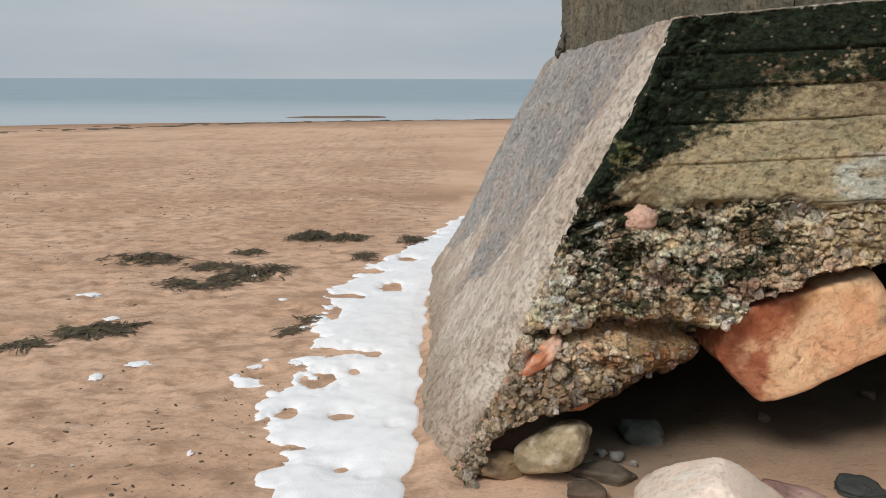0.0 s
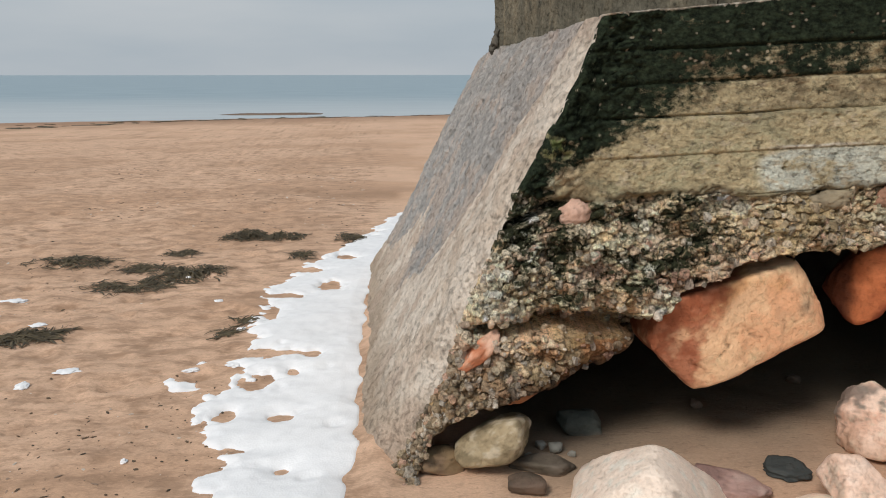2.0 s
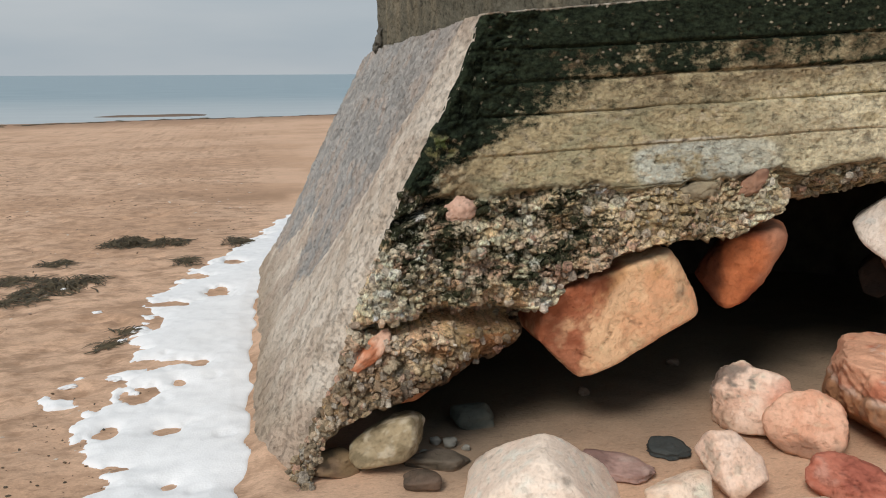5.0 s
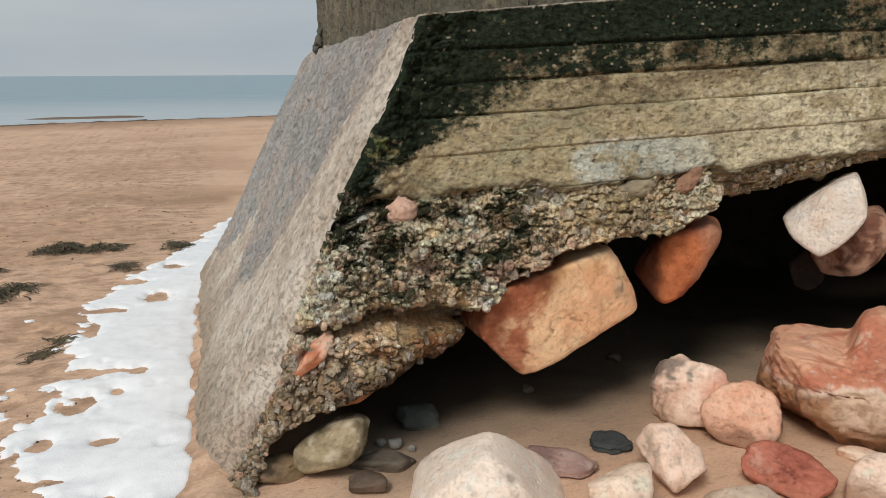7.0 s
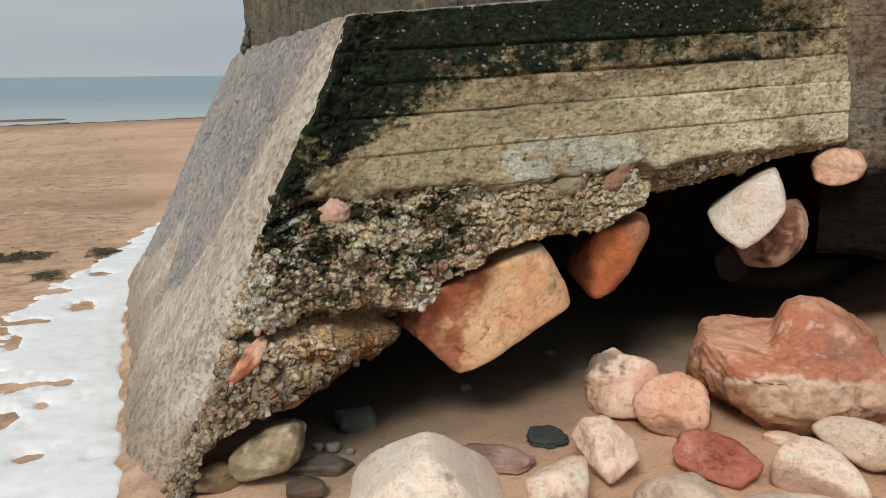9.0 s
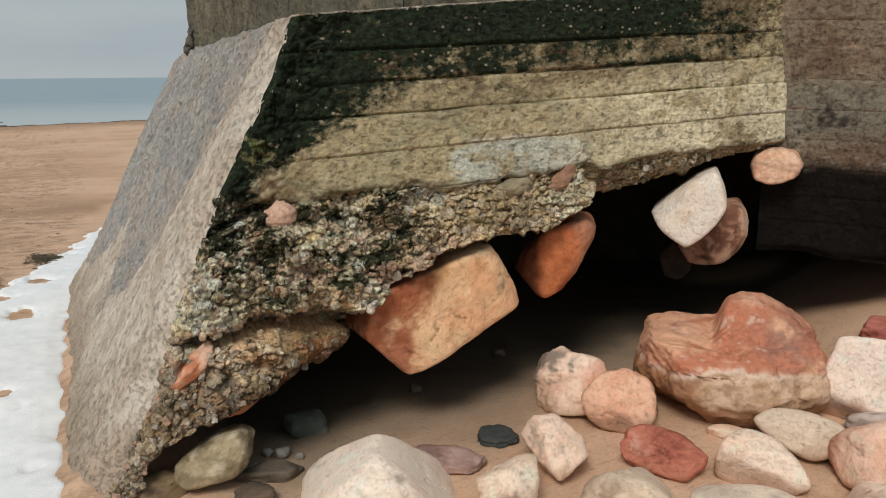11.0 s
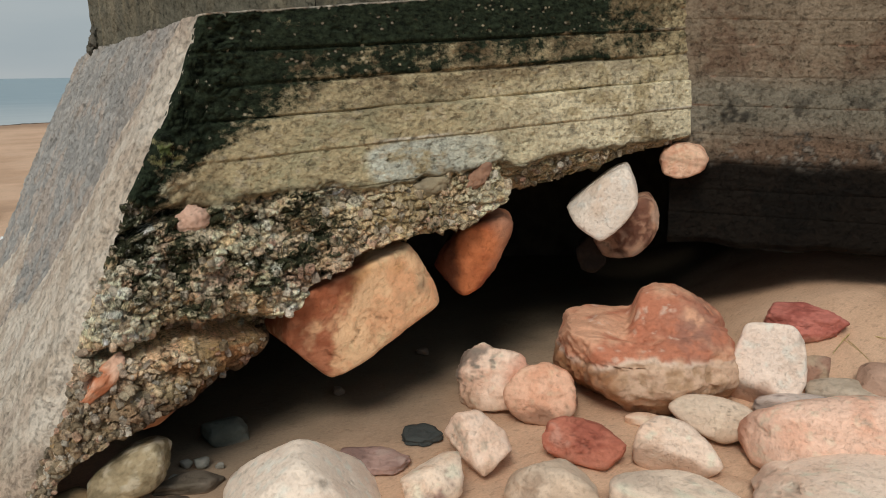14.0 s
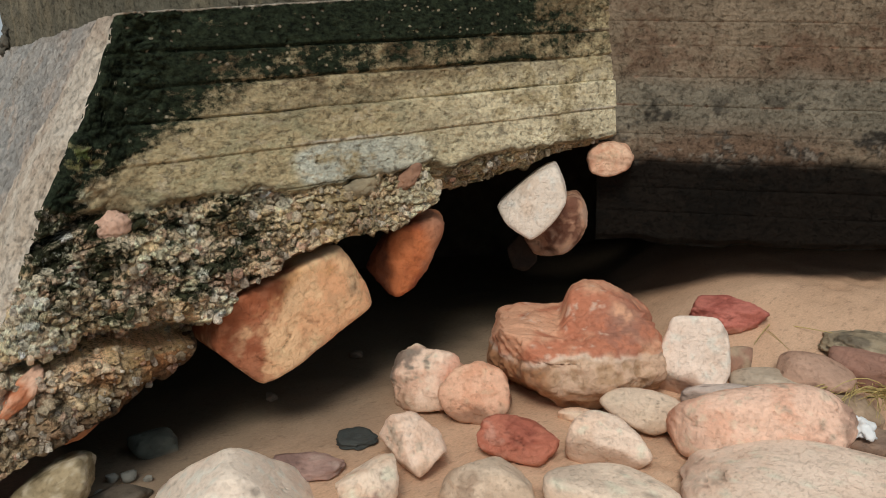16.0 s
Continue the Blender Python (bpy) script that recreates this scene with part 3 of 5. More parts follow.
    # underside, running back into the hollow; its dark colour paints in the shade
    ub = np.linspace(0, 1, nu + 1)[1:, None]
    last = co.reshape(nf, nc, 3)[-1]
    back = 2.3
    UX = np.repeat(cx[None], nu, 0) + 0 * ub
    UY = last[None, :, 1] + back * ub ** 1.4
    UZ = last[None, :, 2] + 0.05 * np.sin(np.clip(ub * 6, 0, 1.57)) * (1 - np.exp(-8 * ub)) - 0.15 * ub
    un = fbm(np.stack([UX.ravel() * 9, UY.ravel() * 9, UZ.ravel() * 9], 1), 3, 90).reshape(UX.shape)
    uv1, uv2, uvc = voronoi(UX.ravel(), UY.ravel(), 0.06, 91)
    UZ = UZ + 0.03 * un + 0.025 * (uvc[0].reshape(UX.shape) - 0.5) * np.clip(ub * 8, 0, 1)
    uco = np.stack([UX.ravel(), UY.ravel(), UZ.ravel()], 1)
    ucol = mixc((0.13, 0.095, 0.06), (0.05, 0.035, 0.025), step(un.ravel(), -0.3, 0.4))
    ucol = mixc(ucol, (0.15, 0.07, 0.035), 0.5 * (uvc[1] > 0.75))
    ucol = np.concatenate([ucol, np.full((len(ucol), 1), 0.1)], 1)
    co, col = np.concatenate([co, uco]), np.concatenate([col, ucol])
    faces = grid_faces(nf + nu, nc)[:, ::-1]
    fi = faces[:, 0]
    isfront = faces.max(1) < nf * nc
    kk = np.full(len(co), -1)
    kk[:nf * nc] = np.where(rub > 0.5, 9, k)
    fk = np.where(isfront, kk[fi], 10)
    # small islands of a course belong to the broken face
    fk2 = fk.reshape(nf + nu - 1, nc - 1)
    for i in range(6):
        m = fk2 == i
        for _ in range(6):
            p = np.pad(m, 1)
            near = p[:-2, 1:-1].astype(int) + p[2:, 1:-1] + p[1:-1, :-2] + p[1:-1, 2:]
            m = m & (near >= 2)
        seed_at = np.argwhere(m)
        keep = np.zeros_like(m)
        if len(seed_at):
            mid = seed_at[len(seed_at) // 2]
            keep[tuple(mid)] = True
            while True:
                p = np.pad(keep, 1)
                grown = m & (p[:-2, 1:-1] | p[2:, 1:-1] | p[1:-1, :-2] | p[1:-1, 2:] | keep)
                if grown.sum() == keep.sum():
                    break
                keep = grown
        fk2[(fk2 == i) & ~keep] = 9
    fk = fk2.ravel()
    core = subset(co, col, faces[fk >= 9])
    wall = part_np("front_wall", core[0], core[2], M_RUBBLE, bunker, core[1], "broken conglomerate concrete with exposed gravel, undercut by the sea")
    for i in range(6):
        sel = faces[fk == i]
        if len(sel):
            c = subset(co, col, sel)
            part_np("board_course", c[0], c[2], M_CONCRETE, wall, c[1], "board-marked ochre concrete stained with black algae")
    return wall, co, rub, x, z, col


front, FCO, FRUB, FX, FZ, FCOL = front_wall()


def icosphere(level):
    bm = bmesh.new()
    bmesh.ops.create_icosphere(bm, subdivisions=level, radius=1.0)
    v = np.array([p.co[:] for p in bm.verts])
    f = np.array([[p.index for p in q.verts] for q in bm.faces])
    bm.free()
    return v / np.linalg.norm(v, axis=1)[:, None], f


ICO = {n: icosphere(n) for n in (1, 2, 3, 4, 5, 6)}


def aggregate():
    """Loose-looking gravel set in the broken face."""
    rng = np.random.RandomState(7)
    v, f = ICO[2]
    pick = np.where((FRUB > 0.9))[0]
    pick = rng.choice(pick, 1700, replace=False)
    cos, cols, fs = [], [], []
    tones = np.array([(0.50, 0.48, 0.43), (0.70, 0.66, 0.58), (0.42, 0.37, 0.27), (0.72, 0.46, 0.36), (0.24, 0.22, 0.18), (0.62, 0.52, 0.40)])
    for n, i in enumerate(pick):
        r = 0.005 + 0.015 * rng.rand() ** 2.6
        m = np.array(Euler(rng.rand(3) * 6.3).to_matrix())
        q = np.clip(v, -0.45 - 0.4 * rng.rand(3), 0.45 + 0.4 * rng.rand(3)) * (0.92 + 0.2 * rng.rand(len(v), 1)) * 1.25
        q = (q * r * np.array([1.25, 0.8, 0.95])) @ m.T
        cos.append(q + FCO[i] + np.array(FN) * r * 0.1)
        c = tones[rng.randint(6)] * (0.7 + 0.5 * rng.rand())
        own = 0.25 + 0.5 * rng.rand()
        c = own * c + (1 - own) * (0.7 + 0.4 * rng.rand()) * FCOL[i][:3]
        cols.append(np.repeat(np.append(c, 0.9 * FCOL[i][3])[None], len(v), 0))
        fs.append(f + n * len(v))
    ob = part_np("aggregate", np.concatenate(cos), np.concatenate(fs), M_RUBBLE, front, np.concatenate(cols), smooth=False)
    return tagged(ob, "grey and pink gravel set in concrete", kind="stuff")


aggregate()


# the rendered, sloping seaward face
def seaward_face():
    nz, ny = 185, 330
    t = np.linspace(0, 1, nz)[:, None]
    s = np.linspace(0, 1, ny)[None]
    z0 = -0.12 + 1.84 * t + 0 * s
    y_edge = face_y(np.interp(z0, EDGE_Z, EDGE_X), z0) + 0.022
    y = y_edge + (6.12 - y_edge) * s ** 1.25
    ztop = np.interp(y, (2.8, 2.95, 3.75, 5.5, 5.9, 6.12), (1.722, 1.719, 1.69, 1.667, 1.655, 1.60))
    z = -0.12 + (ztop + 0.12) * t
    z = z + 0.006 * fbm(flat3(y.ravel(), z.ravel(), 9.0), 3, 100).reshape(z.shape) * (t > 0.97)
    x = -0.085 + 0.535 * z + 0.012 * np.sin(z * 3.0)
    ex = np.interp(z, EDGE_Z, EDGE_X) + edge_wobble(z)
    fall = np.exp(-np.clip(y - y_edge, 0, 9) / 0.10)
    x = x + (ex - x) * fall
    yf, zf = y.ravel(), z.ravel()
    n1, n2, n3 = fbm(flat3(yf, zf, 2.2), 4, 101), fbm(flat3(yf, zf, 9.0), 4, 102), fbm(flat3(yf, zf, 42.0, 0.45), 3, 103)
    # a skin of smoother render below a tongue-shaped edge
    tongue = 0.80 - 1.15 * np.abs(yf - 4.85) ** 1.3 + 0.06 * n2
    skin = step(np.maximum(tongue, np.interp(yf, (2.8, 3.2, 3.5, 3.9, 4.3, 6.2), (2.2, 1.6, 1.0, 0.55, 0.35, 0.28))) + 0.07 * n1 + 0.03 * n2 - zf, 0.0, 0.035)
    p1, p2, pc = voronoi(yf * 0.6, zf, 0.02, 104)
    d = 0.008 * skin + 0.012 * n1 + 0.004 * n2 * (1 - 0.4 * skin) + 0.012 * (pc[0] - 0.5) * (1 - 0.75 * skin) * step(p2 - p1, 0, 0.3) + 0.005 * n3
    # furrows running down the slope
    fur = np.exp(-((vnoise(flat3(yf - 0.22 * zf, zf * 0.25, 8.0), 105)) / 0.035) ** 2) * step(n1 + 0.6 * n2, -0.2, 0.4)
    d = d - 0.004 * fur
    fl = (1 - fall.ravel())
    chip = step(fall.ravel() + 0.35 * n2, 0.45, 0.7)
    d = d * (0.4 + 0.6 * fl) - 0.02 * chip * (0.5 + 0.5 * n3)
    co = np.stack([x.ravel() - 0.88 * d, yf, zf + 0.47 * d], 1)
    col = mixc((0.37, 0.365, 0.35), (0.50, 0.485, 0.46), step(n3 + 0.5 * n2, -0.5, 0.6))
    col = mixc(col, (0.40, 0.34, 0.28), 0.4 * step(n1, 0.1, 0.6))
    col = mixc(col, mixc((0.80, 0.71, 0.60), (0.66, 0.55, 0.44), step(n2, -0.3, 0.5)), 0.9 * skin)
    col = mixc(col, (0.66, 0.51, 0.40), 0.8 * np.exp(-np.clip(yf - y_edge.ravel(), 0, 9) / 0.28) * (1 - skin))
    col = mixc(col, (0.18, 0.15, 0.115), 0.35 * fur)
    col = mixc(col, (0.36, 0.26, 0.175), 0.7 * (1 - step(zf + 0.1 * n1, 0.05, 0.32)))
    col = mixc(col, (0.10, 0.095, 0.08), 0.6 * step(n3 + 0.3 * n2, 0.7, 1.0) * (1 - 0.7 * skin))
    col = mixc(col, (0.55, 0.44, 0.36), 0.5 * step(n2 - n1, 0.3, 0.8))
    faces = grid_faces(nz, ny)
    # the far end turns the corner
    end = co.reshape(nz, ny, 3)[:, -1]
    ends = [end + np.array([dx, dy, 0]) for dx, dy in ((0.03, 0.05), (0.25, 0.09), (1.2, 0.12))]
    eco = np.stack([end, *ends], 1).reshape(-1, 3)
    ecol = np.repeat(col.reshape(nz, ny, 3)[:, -1:], 4, 1).reshape(-1, 3)
    n0 = len(co)
    co, col = np.concatenate([co, eco]), np.concatenate([col, ecol])
    faces = np.concatenate([faces, grid_faces(nz, 4) + n0])
    # the ledge on top runs in to the upper wall
    top = co[:n0].reshape(nz, ny, 3)[-1]
    lco = np.stack([top, top + np.array([0.12, 0.03, 0.004]), top + np.array([0.9, 0.3, 0.03])], 0).reshape(-1, 3)
    lcol = np.full((len(lco), 3), (0.30, 0.28, 0.24))
    n1_ = len(co)
    faces = np.concatenate([faces, grid_faces(3, ny) + n1_])
    co, col = np.concatenate([co, lco]), np.concatenate([col, lcol])
    return part_np("seaward_face", co, faces, M_PLASTER, bunker, col, "grey pebbly render over a sloping face, pale and worn low down")


seaward_face()


def upright_sheet(p0, p1, z0, z1, dx, dz):
    ln = math.hypot(p1[0] - p0[0], p1[1] - p0[1])
    ns, nz = max(2, int(ln / dx)), max(2, int((z1 - z0) / dz))
    S, Z = [a.ravel() for a in np.meshgrid(np.linspace(0, ln, ns), np.linspace(z0, z1, nz))]
    e = np.array([(p1[0] - p0[0]) / ln, (p1[1] - p0[1]) / ln])
    return S, Z, e, ns, nz


def upper_wall():
    plan = ((0.80, 5.50), (1.55, 3.62), (3.75, 3.50))
    backs = []
    for n, (a, b) in enumerate(zip(plan, plan[1:])):
        S, Z, e, ns, nz = upright_sheet(a, b, 1.55, 2.5, 0.014, 0.02)
        out = np.array([e[1], -e[0]])
        n1, n2 = fbm(flat3(S, Z, 3.0), 4, 120 + n), fbm(flat3(S, Z, 16.0), 3, 122 + n)
        streak = fbm(flat3(S, Z * 0.12, 9.0), 4, 124 + n)
        seam = np.exp(-((S + 0.03 * n) % 0.27 - 0.13) ** 2 / 0.004 ** 2)
        d = 0.006 * n2 + 0.006 * seam + 0.004 * n1
        col = mixc((0.16, 0.15, 0.115), (0.225, 0.20, 0.145), step(streak, -0.3, 0.5))
        col = mixc(col, (0.055, 0.058, 0.05), 0.6 * step(n2 + 0.7 * streak, 0.3, 0.9))
        col = mixc(col, (0.34, 0.28, 0.18), 0.5 * seam)
        co = np.stack([a[0] + e[0] * S + out[0] * d, a[1] + e[1] * S + out[1] * d, Z], 1)
        backs.append(part_np("upper_wall", co, grid_faces(nz, ns), M_CONCRETE, bunker, col, "grey-green upright wall with vertical board marks"))
    return backs


upper_wall()


def ledge():
    """The flat top of the front wall, running back under the upper wall."""
    lx = np.linspace(0.845, 3.26, 120)
    zt = top_z(np.maximum(lx, 0.834))
    rows = [np.stack([lx + 0.6 * b * (1 - (lx - 0.845) / 2.42), face_y(lx, zt) + b, zt + c + 0.006 * vnoise(flat3(lx, lx * 0 + b, 9.0), 12)], 1) for b, c in ((0.004, -0.004), (0.03, 0.004), (0.25, 0.0), (0.75, 0.0))]
    col = np.full((480, 3), (0.20, 0.18, 0.14))
    return part_np("ledge", np.concatenate(rows), grid_faces(4, 120), M_CONCRETE, bunker, col, "weathered flat top of the front wall")


ledge()

# ---- side wall, turned towards the camera
R0, RE = np.array([3.268, 2.862]), np.array([0.721, -0.693])
R_LINES = (2.75, 2.6, 2.45, 2.30, 2.15, 2.02, 1.88, 1.75, 1.63, 1.472, 1.327, 1.18, 1.034, 0.90, 0.765, 0.60)


def side_wall():
    out = np.array([RE[1], -RE[0]])
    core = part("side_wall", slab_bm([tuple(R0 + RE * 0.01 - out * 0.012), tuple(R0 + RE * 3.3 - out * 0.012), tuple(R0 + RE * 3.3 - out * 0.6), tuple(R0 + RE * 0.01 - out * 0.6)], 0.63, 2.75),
                M_DARK, bunker, "dark board-marked concrete wall with algae and painted shade low down")
    for i, (zt, zb) in enumerate(zip(R_LINES, R_LINES[1:])):
        fine = zt < 1.9
        ln = 1.9 if fine else 3.2
        S, V, _, ns, nv = upright_sheet((0, 0), (ln, 0), 0, 1, 0.009 if fine else 0.06, 0.045 if fine else 0.25)
        slope = -0.036
        wob = 0.003 * vnoise(flat3(S, S * 0, 4.0), 130 + i)
        last = i == len(R_LINES) - 2
        wob2 = 0.003 * vnoise(flat3(S, S * 0, 4.0), 131 + i) + (0.018 * fbm(flat3(S, S * 0, 5.0), 3, 150) if last else 0)
        z = (zb + wob2) + (zt + wob - zb - wob2) * V + slope * S
        zl = z - slope * S
        edge = np.exp(-(np.minimum(V, 1 - V) * (zt - zb) / 0.005) ** 2)
        n1, n2, n3 = fbm(flat3(S, zl, 2.6, 0.7), 4, 140), fbm(flat3(S, zl, 11.0, 0.6), 4, 141), fbm(flat3(S, zl, 40.0), 3, 142)
        d = 0.002 * math.sin(i * 2.3) - 0.0035 * edge + 0.003 * n2 + 0.002 * fbm(flat3(S, zl, 70.0, 0.12), 2, 143) + 0.002 * n3
        if last:
            d = d - 0.05 * (1 - step(V, 0, 0.25)) * (0.6 + 0.5 * n2)
        col = mixc((0.175, 0.120, 0.085), (0.25, 0.20, 0.145), step(n1 + 0.4 * n3, -0.4, 0.5))
        grey = step(zl + 0.05 * n1, 1.10, 1.28) * (1 - step(zl + 0.06 * n1, 1.40, 1.52))
        col = mixc(col, (0.23, 0.21, 0.165), grey)
        col = mixc(col, (0.035, 0.033, 0.03), 0.9 * step(n2 + 0.5 * n3 + 0.35 * n1, 0.0, 0.6) * step(1.50 - zl, 0, 0.25))
        col = mixc(col, (0.35, 0.31, 0.26), 0.6 * step(n3 + 0.5 * n2, 0.35, 0.9) * np.exp(-((zl - 1.09) / 0.09) ** 2))
        # wet algae low on the wall, with shade painted into the same band
        wet_shade = 1 - step(zl + 0.035 * n2 + 0.02 * n1, 1.01, 1.10)
        col = mixc(col, mixc((0.007, 0.006, 0.005), (0.004, 0.004, 0.0035), step(n1, -0.2, 0.4)), 0.97 * wet_shade)
        col = mixc(col, (0.40, 0.22, 0.15), 0.6 * edge * step(vnoise(flat3(S, zl, 22.0), 144), 0.25, 0.6) * (zl > 1.3))
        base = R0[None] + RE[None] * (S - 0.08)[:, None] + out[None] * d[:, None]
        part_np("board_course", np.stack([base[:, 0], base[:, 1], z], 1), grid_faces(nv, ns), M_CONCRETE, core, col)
    return core


side_wall()

# unseen mass added behind the faces, closing the hollow against stray light
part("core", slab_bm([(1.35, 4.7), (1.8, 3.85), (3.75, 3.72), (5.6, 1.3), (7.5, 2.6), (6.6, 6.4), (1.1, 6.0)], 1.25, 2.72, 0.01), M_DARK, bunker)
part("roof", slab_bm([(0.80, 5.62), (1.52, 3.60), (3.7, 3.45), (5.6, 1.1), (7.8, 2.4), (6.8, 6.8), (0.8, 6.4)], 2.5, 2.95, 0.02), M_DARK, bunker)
# added back wall, out of sight, stops light leaking into the hollow
part("hollow_light_stop", slab_bm([(1.0, 5.05), (3.4, 5.35), (5.0, 4.6), (6.3, 3.2), (5.75, 0.75), (6.3, 0.7), (6.9, 3.4), (5.2, 5.2), (3.5, 5.8), (1.0, 5.6)], -0.2, 1.4, 0.02), M_DARK, bunker)


# ---- stones ----
def rock(name, centre, size, turn=0.0, tilt=(0, 0), seed=1, tones=((0.5, 0.4, 0.33), (0.4, 0.3, 0.25)), planes=None, count=15, sharp=20,
         rough=0.05, level=4, label="", category="stone", group="stones on the beach", sink=0.0, parent=None, vein=0.0, marks=None, lobes=None, top=None):
    """A boulder: a ball cut by planes with worn edges, then roughened. size: full width, depth, height."""
    rng = np.random.RandomState(seed)
    v, f = ICO[level]
    if planes is None:
        planes = []
        while len(planes) < count:
            n = rng.normal(size=3)
            n /= np.linalg.norm(n)
            planes.append((*n, 0.80 + 0.2 * rng.rand()))
        planes += [(1, 0, 0, 1), (-1, 0, 0, 1), (0, 1, 0, 1), (0, -1, 0, 1), (0, 0, 1, 1), (0, 0, -1, 1)]
    acc = 0
    for a, b, c, d in planes:
        n = np.array((a, b, c), float)
        n /= np.linalg.norm(n)
        acc = acc + np.clip(v @ n / d, 0, None) ** sharp
    r = acc ** (-1.0 / sharp)
    q = v * r[:, None]
    if lobes is not None:
        q = lobes(q, v)
    s = rng.rand() * 50
    q = q + v * (rough * fbm(v * 2.2 + s, 4, seed) + 0.4 * rough * fbm(v * 8 + s, 4, seed + 3))[:, None]
    cn, cg = vnoise(v * 2.6 + s + 3, seed + 11), vnoise(v * 1.7 + s, seed + 12)
    groove = np.exp(-((cn + 0.15 * vnoise(v * 9 + s, seed + 13)) / 0.045) ** 2) * step(cg, 0.0, 0.4)
    q = q - v * (0.035 * groove)[:, None]
    half = np.array(size) / 2
    p = q * half
    n1, n2 = fbm(p * 9 + s, 5, seed + 5), fbm(p * 26 + s, 5, seed + 6)
    col = mixc(tones[0], tones[1], step(n1 + 0.4 * n2, -0.25, 0.55))
    if len(tones) > 2:
        col = mixc(col, tones[2], 0.8 * step(fbm(p * 12 + s + 9, 4, seed + 7), 0.25, 0.7))
    crease = np.exp(-(vnoise(p * 9 + s + 5, seed + 9) / 0.035) ** 2) * step(n1, -0.1, 0.5)
    col = mixc(col, np.array(tones[1]) * 0.5, 0.10 * crease)
    col = mixc(col, np.array(tones[1]) * 0.35, 0.7 * groove)
    col = mixc(col, np.minimum(np.array(tones[0]) * 1.15, 0.85), 0.6 * step(n2, 0.25, 0.8))
    if parent is None and "underside" not in group:
        col = mixc(col, (0.46, 0.30, 0.20), 0.5 * step(-q[:, 2] + 0.35 * n1, 0.35, 0.95))
    if vein:
        col = mixc(col, np.array(tones[1]) * 0.45, vein * np.exp(-(vnoise(p * 6 + s, seed + 8) / 0.05) ** 2))
    if top is not None:
        col = mixc(col, top, 0.5 * step(q[:, 2] + 0.25 * n1, 0.1, 0.7))
    if marks is not None:
        col = marks(col, q, n1, n2)
    ob = part_np(name, p, f, M_STONE, parent, col)
    z = centre[2] if len(centre) > 2 else half[2] - sink
    ob.matrix_world = pose(centre[0], centre[1], z, tilt[0], tilt[1], turn)
    if parent is None:
        tagged(ob, label, category, group)
    elif label:
        ob["label"] = label
    return ob


CREAM, PALE, TAN, GREY = (0.87, 0.62, 0.46), (0.92, 0.73, 0.58), (0.47, 0.35, 0.25), (0.36, 0.31, 0.25)


def on_sand(x, y, w, d, h, sink=0.03):
    g = float(ground_z(np.array([x]), np.array([y]))[0])
    return (x, y, g + h / 2 - sink), (w, d, h)


def boulder(name, x, y, w, d, h, az, label, **kw):
    sink = kw.pop("sink", 0.03)
    near = kw.pop("near", 0.12 * w + 0.03)
    k = 1.0
    for _ in range(30):
        k = 0.7 * k + 0.3 * (1 - float(rise(np.array([x * k]), np.array([y * k]))[0]) / 1.5)
    x, y, w, d, h = x * k, y * k, w * k, d * k, h * k
    x, y, h = x - near * math.sin(radians(az)), y - near * math.cos(radians(az)), 0.95 * h
    c, s = on_sand(x, y, w, d, h + sink, sink)
    return rock(name, c, s, turn=-az + kw.pop("spin", 0), label=label, **kw)


def outline_planes(points, half, front=0.8, lean=0.1, extra=()):
    """Cutting planes of a stone whose outline, seen from in front, is the given polygon (metres about its middle)."""
    planes = [(0, -1, lean, front), (0, 1, 0, 1.0), *extra]
    pts = [(a / half[0], b / half[2]) for a, b in points]
    for (a, b), (c, d) in zip(pts, pts[1:] + pts[:1]):
        nx, nz = d - b, a - c
        ln = math.hypot(nx, nz)
        nx, nz = nx / ln, nz / ln
        dist = nx * a + nz * b
        if dist < 0:
            nx, nz, dist = -nx, -nz, -dist
        planes.append((nx, 0, nz, max(dist, 0.05)))
    return planes


def faced(name, c, pts, depth, az, dip, label, **kw):
    """A stone lying on the sand with the outline that it turns to the beach."""
    x0, x1 = min(p[0] for p in pts), max(p[0] for p in pts)
    z0, z1 = min(p[1] for p in pts), max(p[1] for p in pts)
    half = ((x1 - x0) / 2, depth / 2, (z1 - z0) / 2)
    planes = outline_planes(pts, half, kw.pop("front", 0.82), kw.pop("slope", 0.0), kw.pop("extra", ()))
    return rock(name, c, (2 * half[0], depth, 2 * half[2]), turn=-az, tilt=(-dip, 0), planes=planes, label=label, **kw)


# in front of the hollow
WHITE_OUT = ((-0.34, -0.22), (-0.30, -0.02), (-0.21, 0.09), (-0.10, 0.18), (-0.03, 0.225), (0.04, 0.19), (0.165, 0.065), (0.27, -0.06), (0.31, -0.22))
rock("boulder", (0.93, 2.36, 0.045), (0.70, 0.56, 0.45), turn=-19, planes=outline_planes(WHITE_OUT, (0.35, 0.28, 0.225), 0.95, 0.75, ((0, 1, 0.8, 0.8), (-0.6, -0.75, 0.3, 0.85), (0.5, -0.85, 0.2, 0.86))),
     tones=((0.94, 0.79, 0.66), (0.91, 0.73, 0.60)), sharp=30, seed=11, level=5, rough=0.014, label="large pale cream boulder half sunk in sand")
boulder("flat_stone", 1.56, 2.67, 0.17, 0.17, 0.035, 28, "flat dark slate lying on sand", tones=((0.06, 0.068, 0.066), (0.09, 0.098, 0.095)), near=0.0, seed=5, sharp=16, count=9, level=4, sink=0.01, rough=0.13)
boulder("flat_stone", 1.31, 2.61, 0.27, 0.16, 0.055, 24, "flat mauve-grey stone lying on sand", tones=((0.44, 0.29, 0.25), (0.30, 0.19, 0.165), (0.52, 0.38, 0.33)), rough=0.12, seed=9, level=4, sink=0.01)
